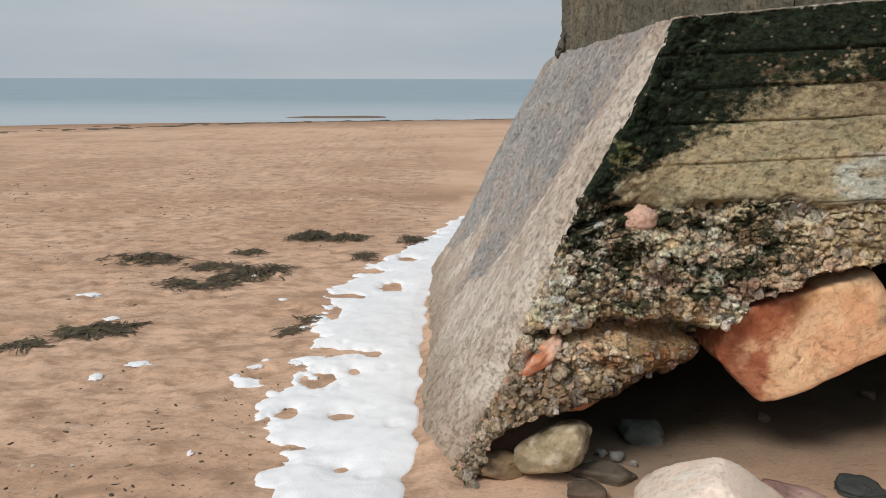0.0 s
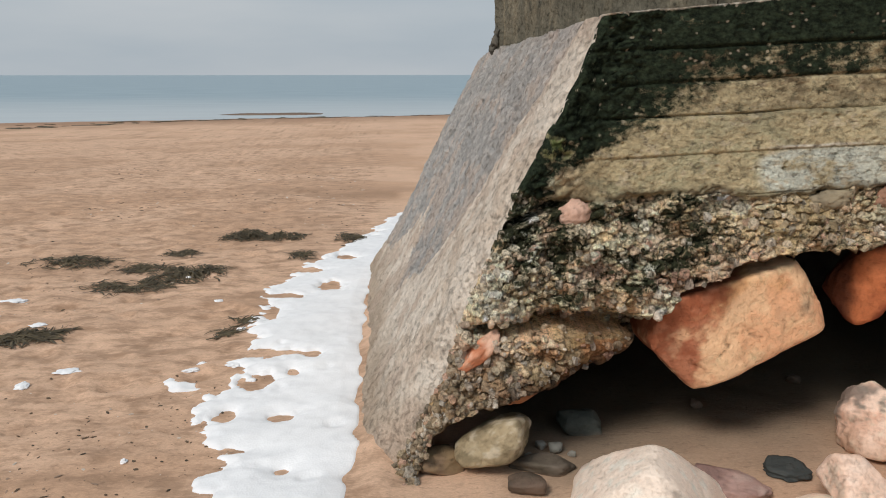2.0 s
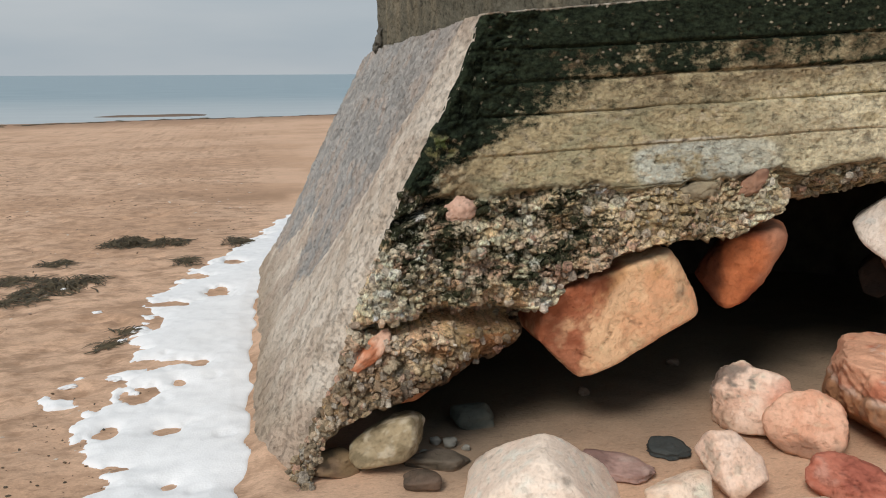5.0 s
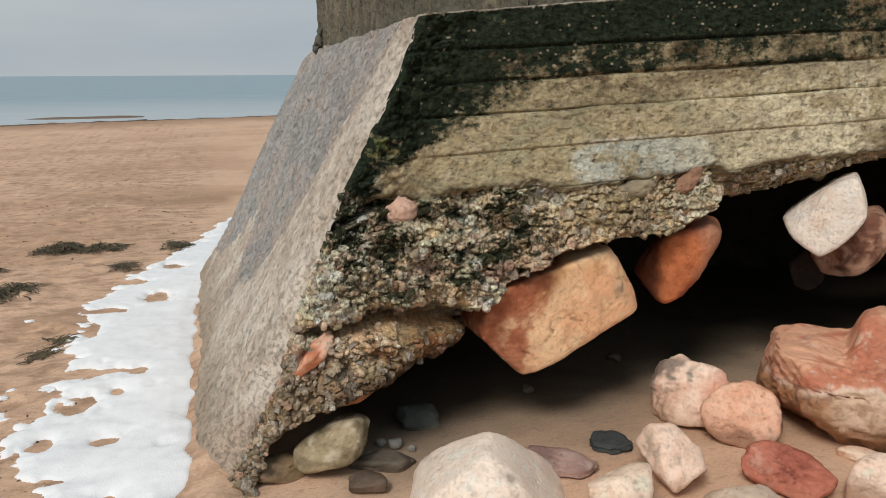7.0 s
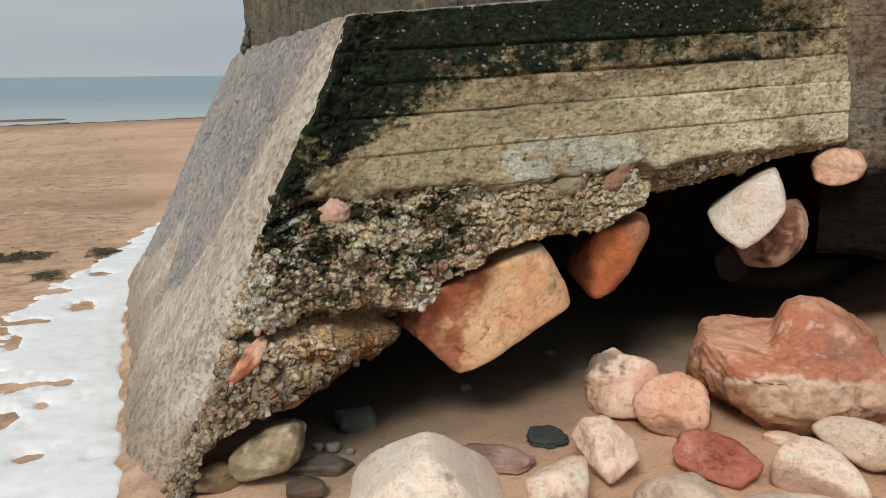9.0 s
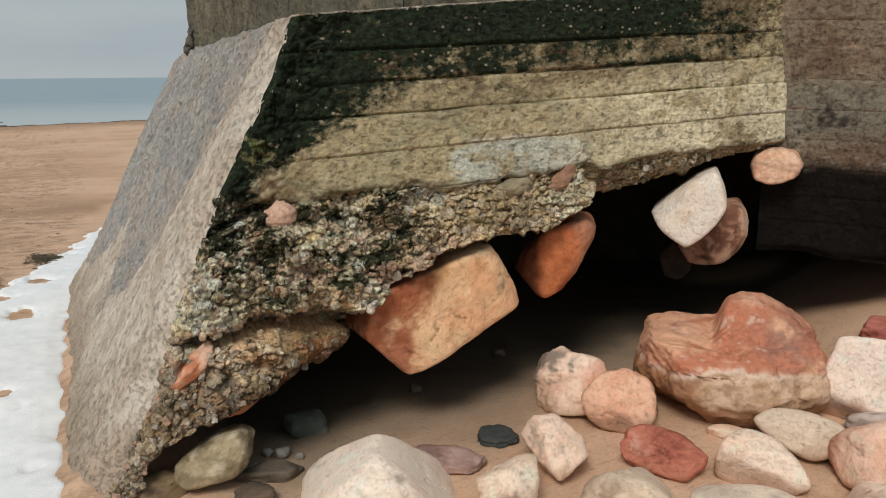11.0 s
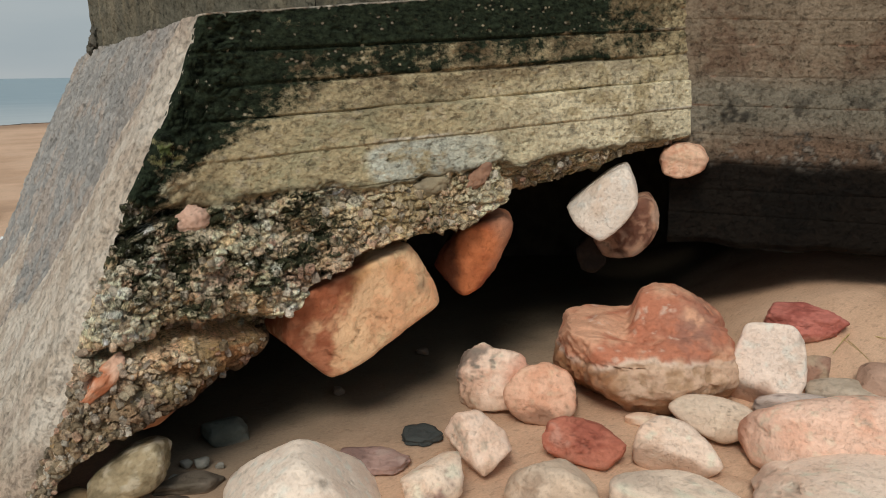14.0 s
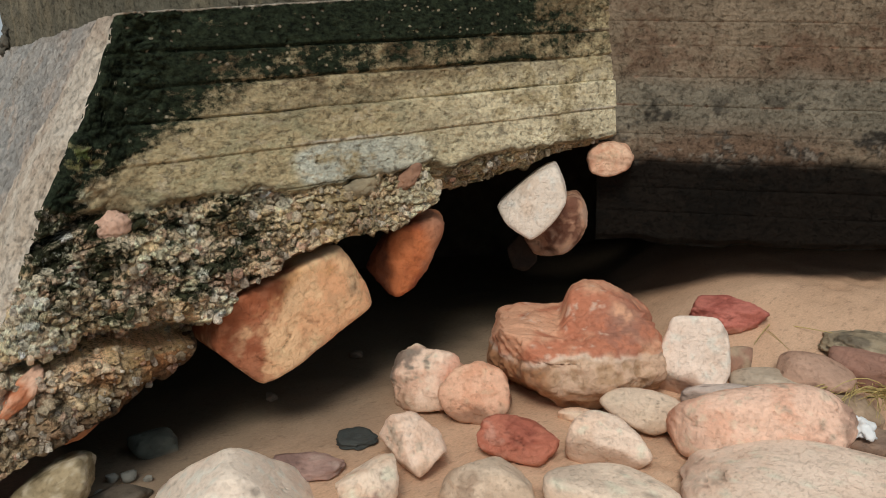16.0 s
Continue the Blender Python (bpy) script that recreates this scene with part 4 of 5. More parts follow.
faced("stone", (1.636, 2.357, 0.091), ((-0.131, 0.034), (-0.102, 0.105), (-0.003, 0.127), (0.096, 0.052), (0.131, -0.032), (0.019, -0.127), (-0.052, -0.072)), 0.24, 32.7, 26.5, "angular cream stone with brown veins", tones=((0.93, 0.72, 0.59), (0.87, 0.62, 0.48)), seed=21, sharp=22, level=5, rough=0.05,
      extra=((-0.75, -0.6, -0.2, 0.72), (0.4, -0.8, 0.4, 0.86)), marks=lambda col, q, n1, n2: mixc(col, (0.50, 0.33, 0.25), 0.55 * step(n2 + 0.3 * n1, 0.45, 0.8)))
boulder("stone", 1.37, 2.27, 0.23, 0.20, 0.16, 29, "cream stone with purple blotches", tones=(PALE, CREAM, (0.26, 0.15, 0.14)), seed=22)


PINK_OUT = ((-0.158, 0.021), (-0.144, 0.1), (-0.053, 0.158), (0.13, 0.10), (0.21, 0.01), (0.19, -0.11), (0.039, -0.158), (-0.105, -0.147), (-0.152, -0.084))
faced("boulder", (2.022, 2.829, 0.12), PINK_OUT, 0.30, 33.9, 21.9, "pale pink lumpy boulder with a grey-stained crown", tones=((0.91, 0.68, 0.54), (0.84, 0.55, 0.41)), seed=23, level=5, sharp=24, rough=0.09,
      extra=((-0.3, -0.75, 0.6, 0.85), (0.6, -0.8, 0.1, 0.9), (-0.7, -0.6, -0.2, 0.9)),
      marks=lambda col, q, n1, n2: mixc(mixc(col, (0.20, 0.165, 0.14), 0.85 * step(q[:, 2] + 0.45 * n1 + 0.35 * n2 - 0.3 * q[:, 0], 0.45, 0.75) * (1 - step(q[:, 2], 0.75, 0.95))), (0.74, 0.36, 0.25), 0.6 * step(q[:, 0] + 0.4 * n1, 0.2, 0.7)))
SALMON_OUT = ((-0.157, 0.015), (-0.102, 0.103), (0.024, 0.141), (0.125, 0.096), (0.157, -0.01), (0.137, -0.098), (0.024, -0.141), (-0.089, -0.116), (-0.152, -0.055))
faced("boulder", (2.108, 2.574, 0.105), SALMON_OUT, 0.27, 37.6, 23.1, "rounded salmon-pink boulder against a paler one", tones=((0.89, 0.53, 0.37), (0.83, 0.44, 0.29)), seed=64, level=5, sharp=18, rough=0.06,
      extra=((-0.2, -0.8, -0.55, 0.88), (0.5, -0.8, 0.3, 0.9)), marks=lambda col, q, n1, n2: mixc(col, (0.42, 0.26, 0.19), 0.7 * step(-q[:, 2] + 0.3 * n1 + 0.25 * n2, 0.3, 0.8)))
boulder("stone", 2.24, 2.60, 0.16, 0.14, 0.13, 38, "rough brown stone behind a pink boulder", tones=(GREY, (0.36, 0.22, 0.16)), seed=24)


def notch(q, v):
    """A step broken out of the crown."""
    q = q.copy()
    left = 1 - step(q[:, 0], -0.24, -0.08)
    cut = 0.42 + 0.10 * q[:, 0]
    q[:, 2] = np.where(q[:, 2] > cut, cut + (q[:, 2] - cut) * (1 - 0.93 * left), q[:, 2])
    dish = np.exp(-(((q[:, 0] + 0.18) / 0.28) ** 2 + ((q[:, 1] + 0.35) / 0.5) ** 2)) * (q[:, 2] > 0)
    q[:, 2] -= 0.14 * dish
    return q


def red_marks(col, q, n1, n2):
    rim = q[:, 2] + 0.07 * n1 + 0.20 * np.abs(q[:, 0] - 0.1) - 0.12
    crust = step(rim, 0.0, 0.05)
    red = mixc((0.74, 0.40, 0.26), (0.58, 0.22, 0.13), step(n1 + 0.6 * q[:, 0], -0.2, 0.5))
    red = mixc(red, (0.30, 0.15, 0.115), 0.85 * np.exp(-(((q[:, 0] - 0.52) / 0.30) ** 2 + ((q[:, 2] - 0.45) / 0.34) ** 2)) * step(n2, -0.7, 0.2))
    red = mixc(red, (0.80, 0.60, 0.48), 0.6 * step(n2 + 0.3 * n1, 0.7, 1.1))
    stain = mixc((0.72, 0.50, 0.36), (0.50, 0.32, 0.20), step(n2 + 0.3 * n1, -0.4, 0.6))
    stain = mixc(stain, (0.44, 0.20, 0.09), 0.75 * step(-q[:, 0] - 0.4 * q[:, 2] + 0.4 * n1, 0.1, 0.7))
    stain = mixc(stain, (0.24, 0.16, 0.11), 0.55 * step(n1 - 0.5 * n2, 0.3, 0.8) * (np.abs(q[:, 0] + 0.15) < 0.5))
    out = mixc(stain, red, crust)
    return mixc(out, (0.84, 0.66, 0.54), 0.75 * np.exp(-((rim - 0.005) / 0.05) ** 2) * step(n2, -0.6, 0.2))


BIG_PLANES = [(1, 0, 0.1, 0.92), (-1, -0.1, 0.1, 0.95), (0, 1, 0, 0.9), (0, -1, 0.25, 0.82), (0, 0, 1, 1.0), (0, 0, -1, 1), (0.55, -0.5, -0.6, 0.95), (-0.6, -0.4, -0.7, 0.93), (0.8, 0, 0.6, 0.93), (0, -0.7, -0.7, 0.97), (-0.5, 0.2, 0.85, 0.9), (-0.8, -0.6, 0, 0.9), (0.7, -0.7, 0.1, 0.88), (0.12, -0.62, 0.78, 0.60), (0.5, 0.1, 0.86, 0.93)]
boulder("boulder", 2.765, 2.595, 0.81, 0.62, 0.56, 46, "large boulder with a broken red crown and brown flanks", planes=BIG_PLANES, near=0.22, tones=(TAN, GREY), seed=31, level=6, lobes=notch, marks=red_marks, sharp=20, rough=0.07)

faced("boulder", (3.022, 2.127, 0.197), ((-0.176, -0.14), (-0.125, 0.08), (-0.092, 0.180), (0.11, 0.190), (0.165, 0.11), (0.176, -0.07), (0.10, -0.188), (-0.15, -0.188)), 0.30, 53.6, 19.8, "white block-shaped boulder with a sandy foot", tones=((0.94, 0.78, 0.67), (0.91, 0.73, 0.61)), seed=32, level=5, sharp=18, rough=0.025,
      extra=((-0.3, -0.5, -0.8, 0.86),), marks=lambda col, q, n1, n2: mixc(col, (0.56, 0.36, 0.27), 0.8 * step(-q[:, 2] - 0.35 * q[:, 0] + 0.25 * n1, 0.30, 0.62)))
faced("stone", (3.467, 2.239, 0.288), ((-0.188, -0.009), (-0.148, 0.088), (0.0, 0.1), (0.114, 0.054), (0.188, 0.014), (0.128, -0.06), (0.0, -0.1), (-0.157, -0.065)), 0.26, 56.1, 16.7, "dark red angular stone lying on sand", tones=((0.56, 0.19, 0.15), (0.40, 0.115, 0.09)), seed=33, sharp=30, level=5, rough=0.07,
      extra=((-0.1, -0.6, 0.8, 0.62), (-0.6, -0.7, -0.2, 0.8), (0.5, -0.8, -0.3, 0.8)))
faced("stone", (2.006, 2.177, 0.069), ((-0.16, 0.012), (-0.124, 0.085), (-0.041, 0.1), (0.083, 0.067), (0.16, 0.012), (0.151, -0.051), (0.083, -0.1), (-0.041, -0.085), (-0.142, -0.039)), 0.21, 40.8, 26.3, "rough brick-red cobble on sand", tones=((0.54, 0.19, 0.125), (0.40, 0.12, 0.08), (0.64, 0.33, 0.25)), seed=34, sharp=16, rough=0.08, level=5,
      extra=((0.1, -0.75, 0.65, 0.76), (-0.5, -0.8, -0.1, 0.86)))
faced("stone", (2.271, 1.929, 0.083), ((-0.173, -0.023), (-0.137, 0.077), (-0.071, 0.116), (0.029, 0.099), (0.129, 0.021), (0.173, -0.057), (0.118, -0.108), (-0.038, -0.116), (-0.16, -0.09)), 0.24, 47.9, 26.0, "smooth pale cobble with a brown underside", tones=((0.94, 0.73, 0.59), (0.90, 0.65, 0.50)), seed=35, sharp=13, level=5, rough=0.02,
      extra=((0.2, -0.75, 0.6, 0.85), (-0.2, -0.8, -0.6, 0.82)), marks=lambda col, q, n1, n2: mixc(col, (0.60, 0.40, 0.29), 0.7 * step(-q[:, 2] - 0.3 * q[:, 0] + 0.25 * n1 + 0.2 * n2, 0.12, 0.4)))
faced("stone", (2.604, 2.045, 0.072), ((-0.191, 0.024), (-0.126, 0.092), (0.007, 0.102), (0.14, 0.068), (0.191, 0.015), (0.14, -0.065), (0.044, -0.102), (-0.09, -0.053)), 0.24, 50.4, 23.8, "rounded grey-beige cobble lying on sand", tones=((0.76, 0.60, 0.47), (0.66, 0.52, 0.40)), seed=36, sharp=10, rough=0.02, level=5, extra=((0.1, -0.75, 0.6, 0.85),))
faced("boulder", (2.757, 1.603, 0.134), ((-0.362, -0.042), (-0.311, 0.036), (-0.111, 0.124), (0.111, 0.186), (0.255, 0.175), (0.344, 0.109), (0.362, 0.013), (0.289, -0.087), (-0.022, -0.186), (-0.284, -0.175)), 0.42, 58.5, 23.8, "long smooth pink boulder with a dark pitted end", tones=((0.92, 0.61, 0.47), (0.88, 0.52, 0.38)), seed=37, sharp=12, level=6, rough=0.03,
      extra=((-0.25, -0.7, 0.65, 0.86), (-0.8, -0.6, -0.1, 0.9), (0.7, -0.7, 0.2, 0.9)), marks=lambda col, q, n1, n2: mixc(mixc(col, (0.50, 0.22, 0.15), 0.6 * step(-q[:, 0] + 0.3 * n1, 0.62, 0.95)), (0.30, 0.20, 0.16), 0.7 * step(q[:, 0] + 0.5 * n1 + 0.4 * n2, 0.55, 1.1)))
boulder("boulder", 2.66, 1.20, 1.15, 0.60, 0.215, 63, "large white boulder with a mottled pink flank", spin=-8, tones=((0.95, 0.74, 0.60), (0.93, 0.68, 0.53)), seed=38, sharp=9, level=5, rough=0.03,
        marks=lambda col, q, n1, n2: mixc(col, (0.66, 0.42, 0.32), 0.6 * step(-0.6 * q[:, 2] - 0.8 * q[:, 0] + 0.35 * n1 + 0.3 * n2, 0.40, 0.85)))
boulder("stone", 1.74, 2.03, 0.34, 0.24, 0.15, 38, "cream stone speckled with brown", tones=((0.72, 0.56, 0.43), (0.62, 0.46, 0.34), (0.36, 0.25, 0.18)), seed=39, rough=0.04)
boulder("stone", 2.07, 1.72, 0.48, 0.34, 0.14, 48, "broad pale stone lying on sand", tones=(PALE, (0.74, 0.58, 0.46)), seed=40, sharp=8, rough=0.02)
boulder("stone", 3.58, 2.26, 0.18, 0.16, 0.14, 57, "brown stone between boulders", tones=((0.38, 0.22, 0.16), TAN), seed=41)
boulder("stone", 3.67, 1.88, 0.38, 0.30, 0.19, 62, "rounded salmon-pink stone lying on sand", tones=((0.56, 0.36, 0.27), (0.48, 0.29, 0.21)), seed=42, sharp=8)
boulder("stone", 3.52, 2.02, 0.36, 0.24, 0.13, 60, "pale mottled flat stone lying on sand", tones=((0.58, 0.48, 0.38), (0.48, 0.39, 0.30)), seed=43, sharp=12)
boulder("stone", 3.16, 2.02, 0.40, 0.22, 0.13, 56, "purple and white broken stone", tones=((0.60, 0.50, 0.45), (0.24, 0.13, 0.13)), seed=44, sharp=16)
boulder("stone", 4.06, 1.82, 0.34, 0.26, 0.15, 65, "reddish-brown stone lying on sand", tones=((0.38, 0.21, 0.16), (0.30, 0.17, 0.13)), seed=45)
boulder("stone", 3.16, 1.36, 0.36, 0.22, 0.12, 66, "brown angular stone lying on sand", tones=((0.33, 0.23, 0.17), (0.25, 0.17, 0.13)), seed=46, sharp=15)
boulder("stone", 2.49, 2.30, 0.19, 0.11, 0.05, 46, "thin cream stone chip lying on sand", tones=(CREAM, PALE), seed=47, sharp=16, sink=0.012)
boulder("stone", 3.40, 1.55, 0.26, 0.20, 0.13, 64, "grey-brown stone beside a pink boulder", tones=((0.30, 0.22, 0.17), TAN), seed=48)
boulder("concrete_lump", 4.42, 1.98, 0.46, 0.34, 0.15, 65, "broken lump of gravelly grey concrete", tones=((0.36, 0.29, 0.20), (0.48, 0.40, 0.29), (0.15, 0.125, 0.095)), seed=49, rough=0.14, level=5, category="rubble", group="rubble by the wall")
boulder("stone", 4.72, 1.62, 0.30, 0.26, 0.34, 66, "dark upright stone against the wall", tones=((0.10, 0.085, 0.07), (0.16, 0.13, 0.10)), seed=63)

# under the broken corner
boulder("cobble", 0.44, 2.80, 0.33, 0.24, 0.215, 8, "speckled olive-grey rounded cobble under the broken corner", spin=0, tilt=(0, -20), tones=((0.40, 0.32, 0.20), (0.25, 0.20, 0.12), (0.56, 0.48, 0.34)), marks=lambda col, q, n1, n2: mixc(mixc(col, (0.14, 0.11, 0.06), 0.6 * step(n2, 0.1, 0.5)), (0.62, 0.55, 0.42), 0.6 * step(-n2, 0.2, 0.6)), near=0.0, seed=51, sharp=9, level=5, rough=0.05, sink=-0.015)
boulder("stone", 0.85, 3.12, 0.20, 0.16, 0.09, 14, "dark greenish stone in the shade", tones=((0.09, 0.10, 0.085), (0.13, 0.14, 0.12)), near=0.0, seed=52, sink=0.02)
for n, (a, b, w) in enumerate(((0.70, 2.91, 0.06), (0.76, 2.88, 0.035), (0.65, 2.95, 0.05), (0.58, 2.86, 0.04))):
    boulder("pebble", a, b, w, w * 0.8, w * 0.7, 13, "small grey pebble beside the cobble", tones=((0.28, 0.28, 0.25), (0.38, 0.37, 0.33)), near=0.0, seed=53 + n, level=3, sink=0.005, category="pebble", group="pebbles")
boulder("stone", 0.20, 2.83, 0.24, 0.18, 0.08, 4, "flat ochre broken stone at the foot of the corner", tones=((0.26, 0.18, 0.10), (0.18, 0.12, 0.075)), near=0.0, seed=57, sink=0.01)
boulder("stone", 0.53, 2.62, 0.14, 0.11, 0.07, 10, "small dark brown stone", tones=((0.10, 0.075, 0.055), (0.16, 0.11, 0.08)), near=0.0, seed=58, sink=0.01)
boulder("stone", 0.62, 2.78, 0.26, 0.14, 0.05, 12, "dark flat stone in the darkened sand", tones=((0.12, 0.10, 0.075), (0.17, 0.14, 0.11)), near=0.0, seed=59, sink=0.01)

for n, (a, b, w) in enumerate(((2.30, 3.35, 0.11), (2.05, 3.55, 0.07), (1.45, 3.30, 0.06))):
    boulder("pebble", a, b, w, w * 0.8, w * 0.6, 30, "small dark pebble on the sand floor", near=0.0, tones=((0.14, 0.11, 0.085), (0.22, 0.17, 0.13)), seed=110 + n, level=3, sink=0.008, category="pebble", group="pebbles")

# set in the underside of the wall
def slab_marks(col, q, n1, n2):
    col = mixc(col, (0.80, 0.46, 0.20), 0.7 * step(q[:, 2] + 0.35 * n1 - 0.2 * q[:, 0], 0.35, 0.8))
    col = mixc(col, (0.34, 0.085, 0.04), 0.9 * step(-q[:, 0] + 0.6 * n1 + 0.3 * n2 + 0.8 * q[:, 2], 0.30, 1.05))
    col = mixc(col, (0.70, 0.30, 0.17), 0.55 * step(n2 + 0.4 * n1 - 0.3 * q[:, 0], 0.35, 0.9))
    return mixc(col, (0.30, 0.24, 0.17), 0.7 * np.exp(-(((q[:, 0] - 0.72) / 0.07) ** 2 + ((q[:, 2] + 0.15) / 0.12) ** 2)))


def set_stone(name, c, size, ang, label, **kw):
    return rock(name, c, size, tilt=(kw.pop("lean", 0), -ang), label=label, group="stones set in the underside", **kw)


def hung(name, points, y_front, depth, label, **kw):
    """A stone held in the underside, from its outline on the wall's plane."""
    mx, mz = sum(p[0] for p in points) / len(points), sum(p[1] for p in points) / len(points)
    my = float(face_y(mx, mz))
    dist = math.hypot(mx, my)
    ex, ey = mx / dist, my / dist
    dist *= y_front / 2.82
    pts = []
    for a, b in points:
        y = float(face_y(a, b))
        k = dist / (a * ex + y * ey)
        pts.append((k * (a * ey - y * ex), 1.5 + k * (b - 1.5)))
    x0, x1 = min(p[0] for p in pts), max(p[0] for p in pts)
    z0, z1 = min(p[1] for p in pts), max(p[1] for p in pts)
    cx, cz = (x0 + x1) / 2, (z0 + z1) / 2
    half = ((x1 - x0) / 2, depth / 2, (z1 - z0) / 2)
    planes = outline_planes([(a - cx, b - cz) for a, b in pts], half, kw.pop("front", 0.85), kw.pop("slope", 0.1), kw.pop("extra", ()))
    far = dist + 0.6 * depth / 2
    return rock(name, (ex * far + ey * cx, ey * far - ex * cx, cz), (2 * half[0], depth, 2 * half[2]), turn=-math.degrees(math.atan2(ex, ey)), planes=planes, label=label, group="stones set in the underside", **kw)


SLAB_OUT = ((-0.344, 0.081), (-0.272, -0.155), (0.309, -0.180), (0.335, -0.076), (0.298, 0.130), (-0.22, 0.24))
set_stone("slab", (1.412, 3.01, 0.535), (0.70, 0.46, 0.495), 28, "block-shaped orange and cream stone held under the broken wall", planes=outline_planes(SLAB_OUT, (0.34, 0.23, 0.24), 0.84, 0.06, ((-0.55, -0.8, 0, 1.0), (0.75, -0.66, 0, 1.12), (0, -0.75, -0.66, 1.08))),
          tones=((0.95, 0.61, 0.36), (0.91, 0.50, 0.28)), seed=71, level=6, sharp=30, marks=slab_marks, rough=0.02)
# the stone's left half is coloured dark for the shade of the hollow
hung("stone", ((1.697, 0.683), (1.79, 0.56), (1.866, 0.535), (1.989, 0.595), (2.144, 0.796), (2.125, 0.86), (2.058, 0.88), (1.85, 0.84)), 2.90, 0.36, "rust-red rounded stone held under the wall", tones=((0.62, 0.20, 0.08), (0.34, 0.085, 0.035)), seed=72, sharp=12, level=5, slope=0.0, extra=((-0.6, -0.8, 0, 0.8), (0.6, -0.75, -0.2, 0.9)),
     marks=lambda col, q, n1, n2: mixc(mixc(col, (0.52, 0.29, 0.19), 0.6 * step(q[:, 0] + 0.3 * n1, 0.3, 0.8)), (0.09, 0.03, 0.018), 0.85 * step(-q[:, 0] + 0.3 * n1, -0.15, 0.35)))
hung("stone", ((2.42, 0.87), (2.49, 0.78), (2.641, 0.692), (2.78, 0.745), (2.90, 0.85), (2.885, 0.95), (2.83, 1.045), (2.74, 1.03), (2.56, 0.95)), 2.83, 0.34, "white wedge-shaped stone held under the wall", tones=((0.90, 0.80, 0.70), (0.84, 0.70, 0.58)), seed=73, sharp=16, level=5, rough=0.02, extra=((-0.6, -0.6, 0.5, 0.72),))
hung("stone", ((2.56, 0.70), (2.64, 0.60), (2.76, 0.575), (2.88, 0.59), (2.99, 0.65), (3.03, 0.744), (3.01, 0.84), (2.93, 0.89), (2.66, 0.83)), 2.95, 0.34, "brown-banded rounded stone under a white one", tones=((0.62, 0.36, 0.24), (0.20, 0.09, 0.06), (0.70, 0.48, 0.36)), seed=74, sharp=11, level=5, extra=((0.5, -0.8, -0.2, 0.9), (-0.5, -0.8, -0.3, 0.85)))
hung("stone", ((2.47, 0.67), (2.50, 0.58), (2.58, 0.55), (2.66, 0.58), (2.66, 0.68), (2.56, 0.74)), 3.2, 0.24, "dark stone in the shade of the hollow", tones=((0.045, 0.028, 0.02), (0.03, 0.02, 0.015)), seed=75)
hung("stone", ((3.02, 1.062), (3.06, 0.985), (3.2, 0.950), (3.35, 0.975), (3.40, 1.03), (3.34, 1.105), (3.212, 1.136), (3.07, 1.118)), 2.80, 0.24, "rounded orange-pink stone wedged at the wall joint", tones=((0.86, 0.56, 0.40), (0.76, 0.42, 0.28), (0.60, 0.28, 0.18)), seed=76, sharp=12, level=5, vein=0.5, extra=((0.6, -0.7, 0.2, 1.05), (-0.6, -0.7, 0.3, 1.05), (0, -0.7, 0.7, 1.0)))


# stones bedded in the broken face
def bedded(x, z, w, h, ang, tones, seed, label, push=0.0):
    y = float(face_y(x, z)) - push
    return rock("bedded_stone", (x, y, z), (w, 0.09, h), tilt=(0, -ang), tones=tones, seed=seed, label=label, parent=front, level=4, sharp=12, rough=0.16)


bedded(0.74, 0.985, 0.135, 0.11, 35, ((0.82, 0.56, 0.44), (0.72, 0.47, 0.36)), 81, "pink stone bedded in the concrete", -0.022)
bedded(0.365, 0.465, 0.21, 0.075, 47, ((0.82, 0.52, 0.38), (0.60, 0.22, 0.11), (0.80, 0.64, 0.52)), 82, "orange-red stone bedded in the concrete", 0.015)
bedded(0.545, 0.315, 0.20, 0.05, 28, ((0.40, 0.17, 0.08), (0.28, 0.11, 0.06)), 83, "rusty stone bedded in the concrete", 0.015)
bedded(1.74, 1.03, 0.17, 0.09, 8, ((0.36, 0.30, 0.20), (0.30, 0.25, 0.17)), 85, "tan stone bedded under the boards", -0.025)
bedded(1.98, 1.05, 0.15, 0.08, 35, ((0.36, 0.20, 0.13), (0.28, 0.16, 0.11)), 86, "brown stone bedded under the boards", -0.025)


for n, (x, y, z, w) in enumerate(((0.81, 5.46, 1.78, 0.07), (0.80, 5.48, 1.72, 0.09), (0.785, 5.50, 1.67, 0.08))):
    rock("concrete_crumb", (x, y, z), (w * 0.6, w, w), tones=((0.09, 0.085, 0.07), (0.15, 0.14, 0.115)), seed=95 + n, label="crumbled edge of broken concrete", parent=bunker, level=4, sharp=12, rough=0.2)


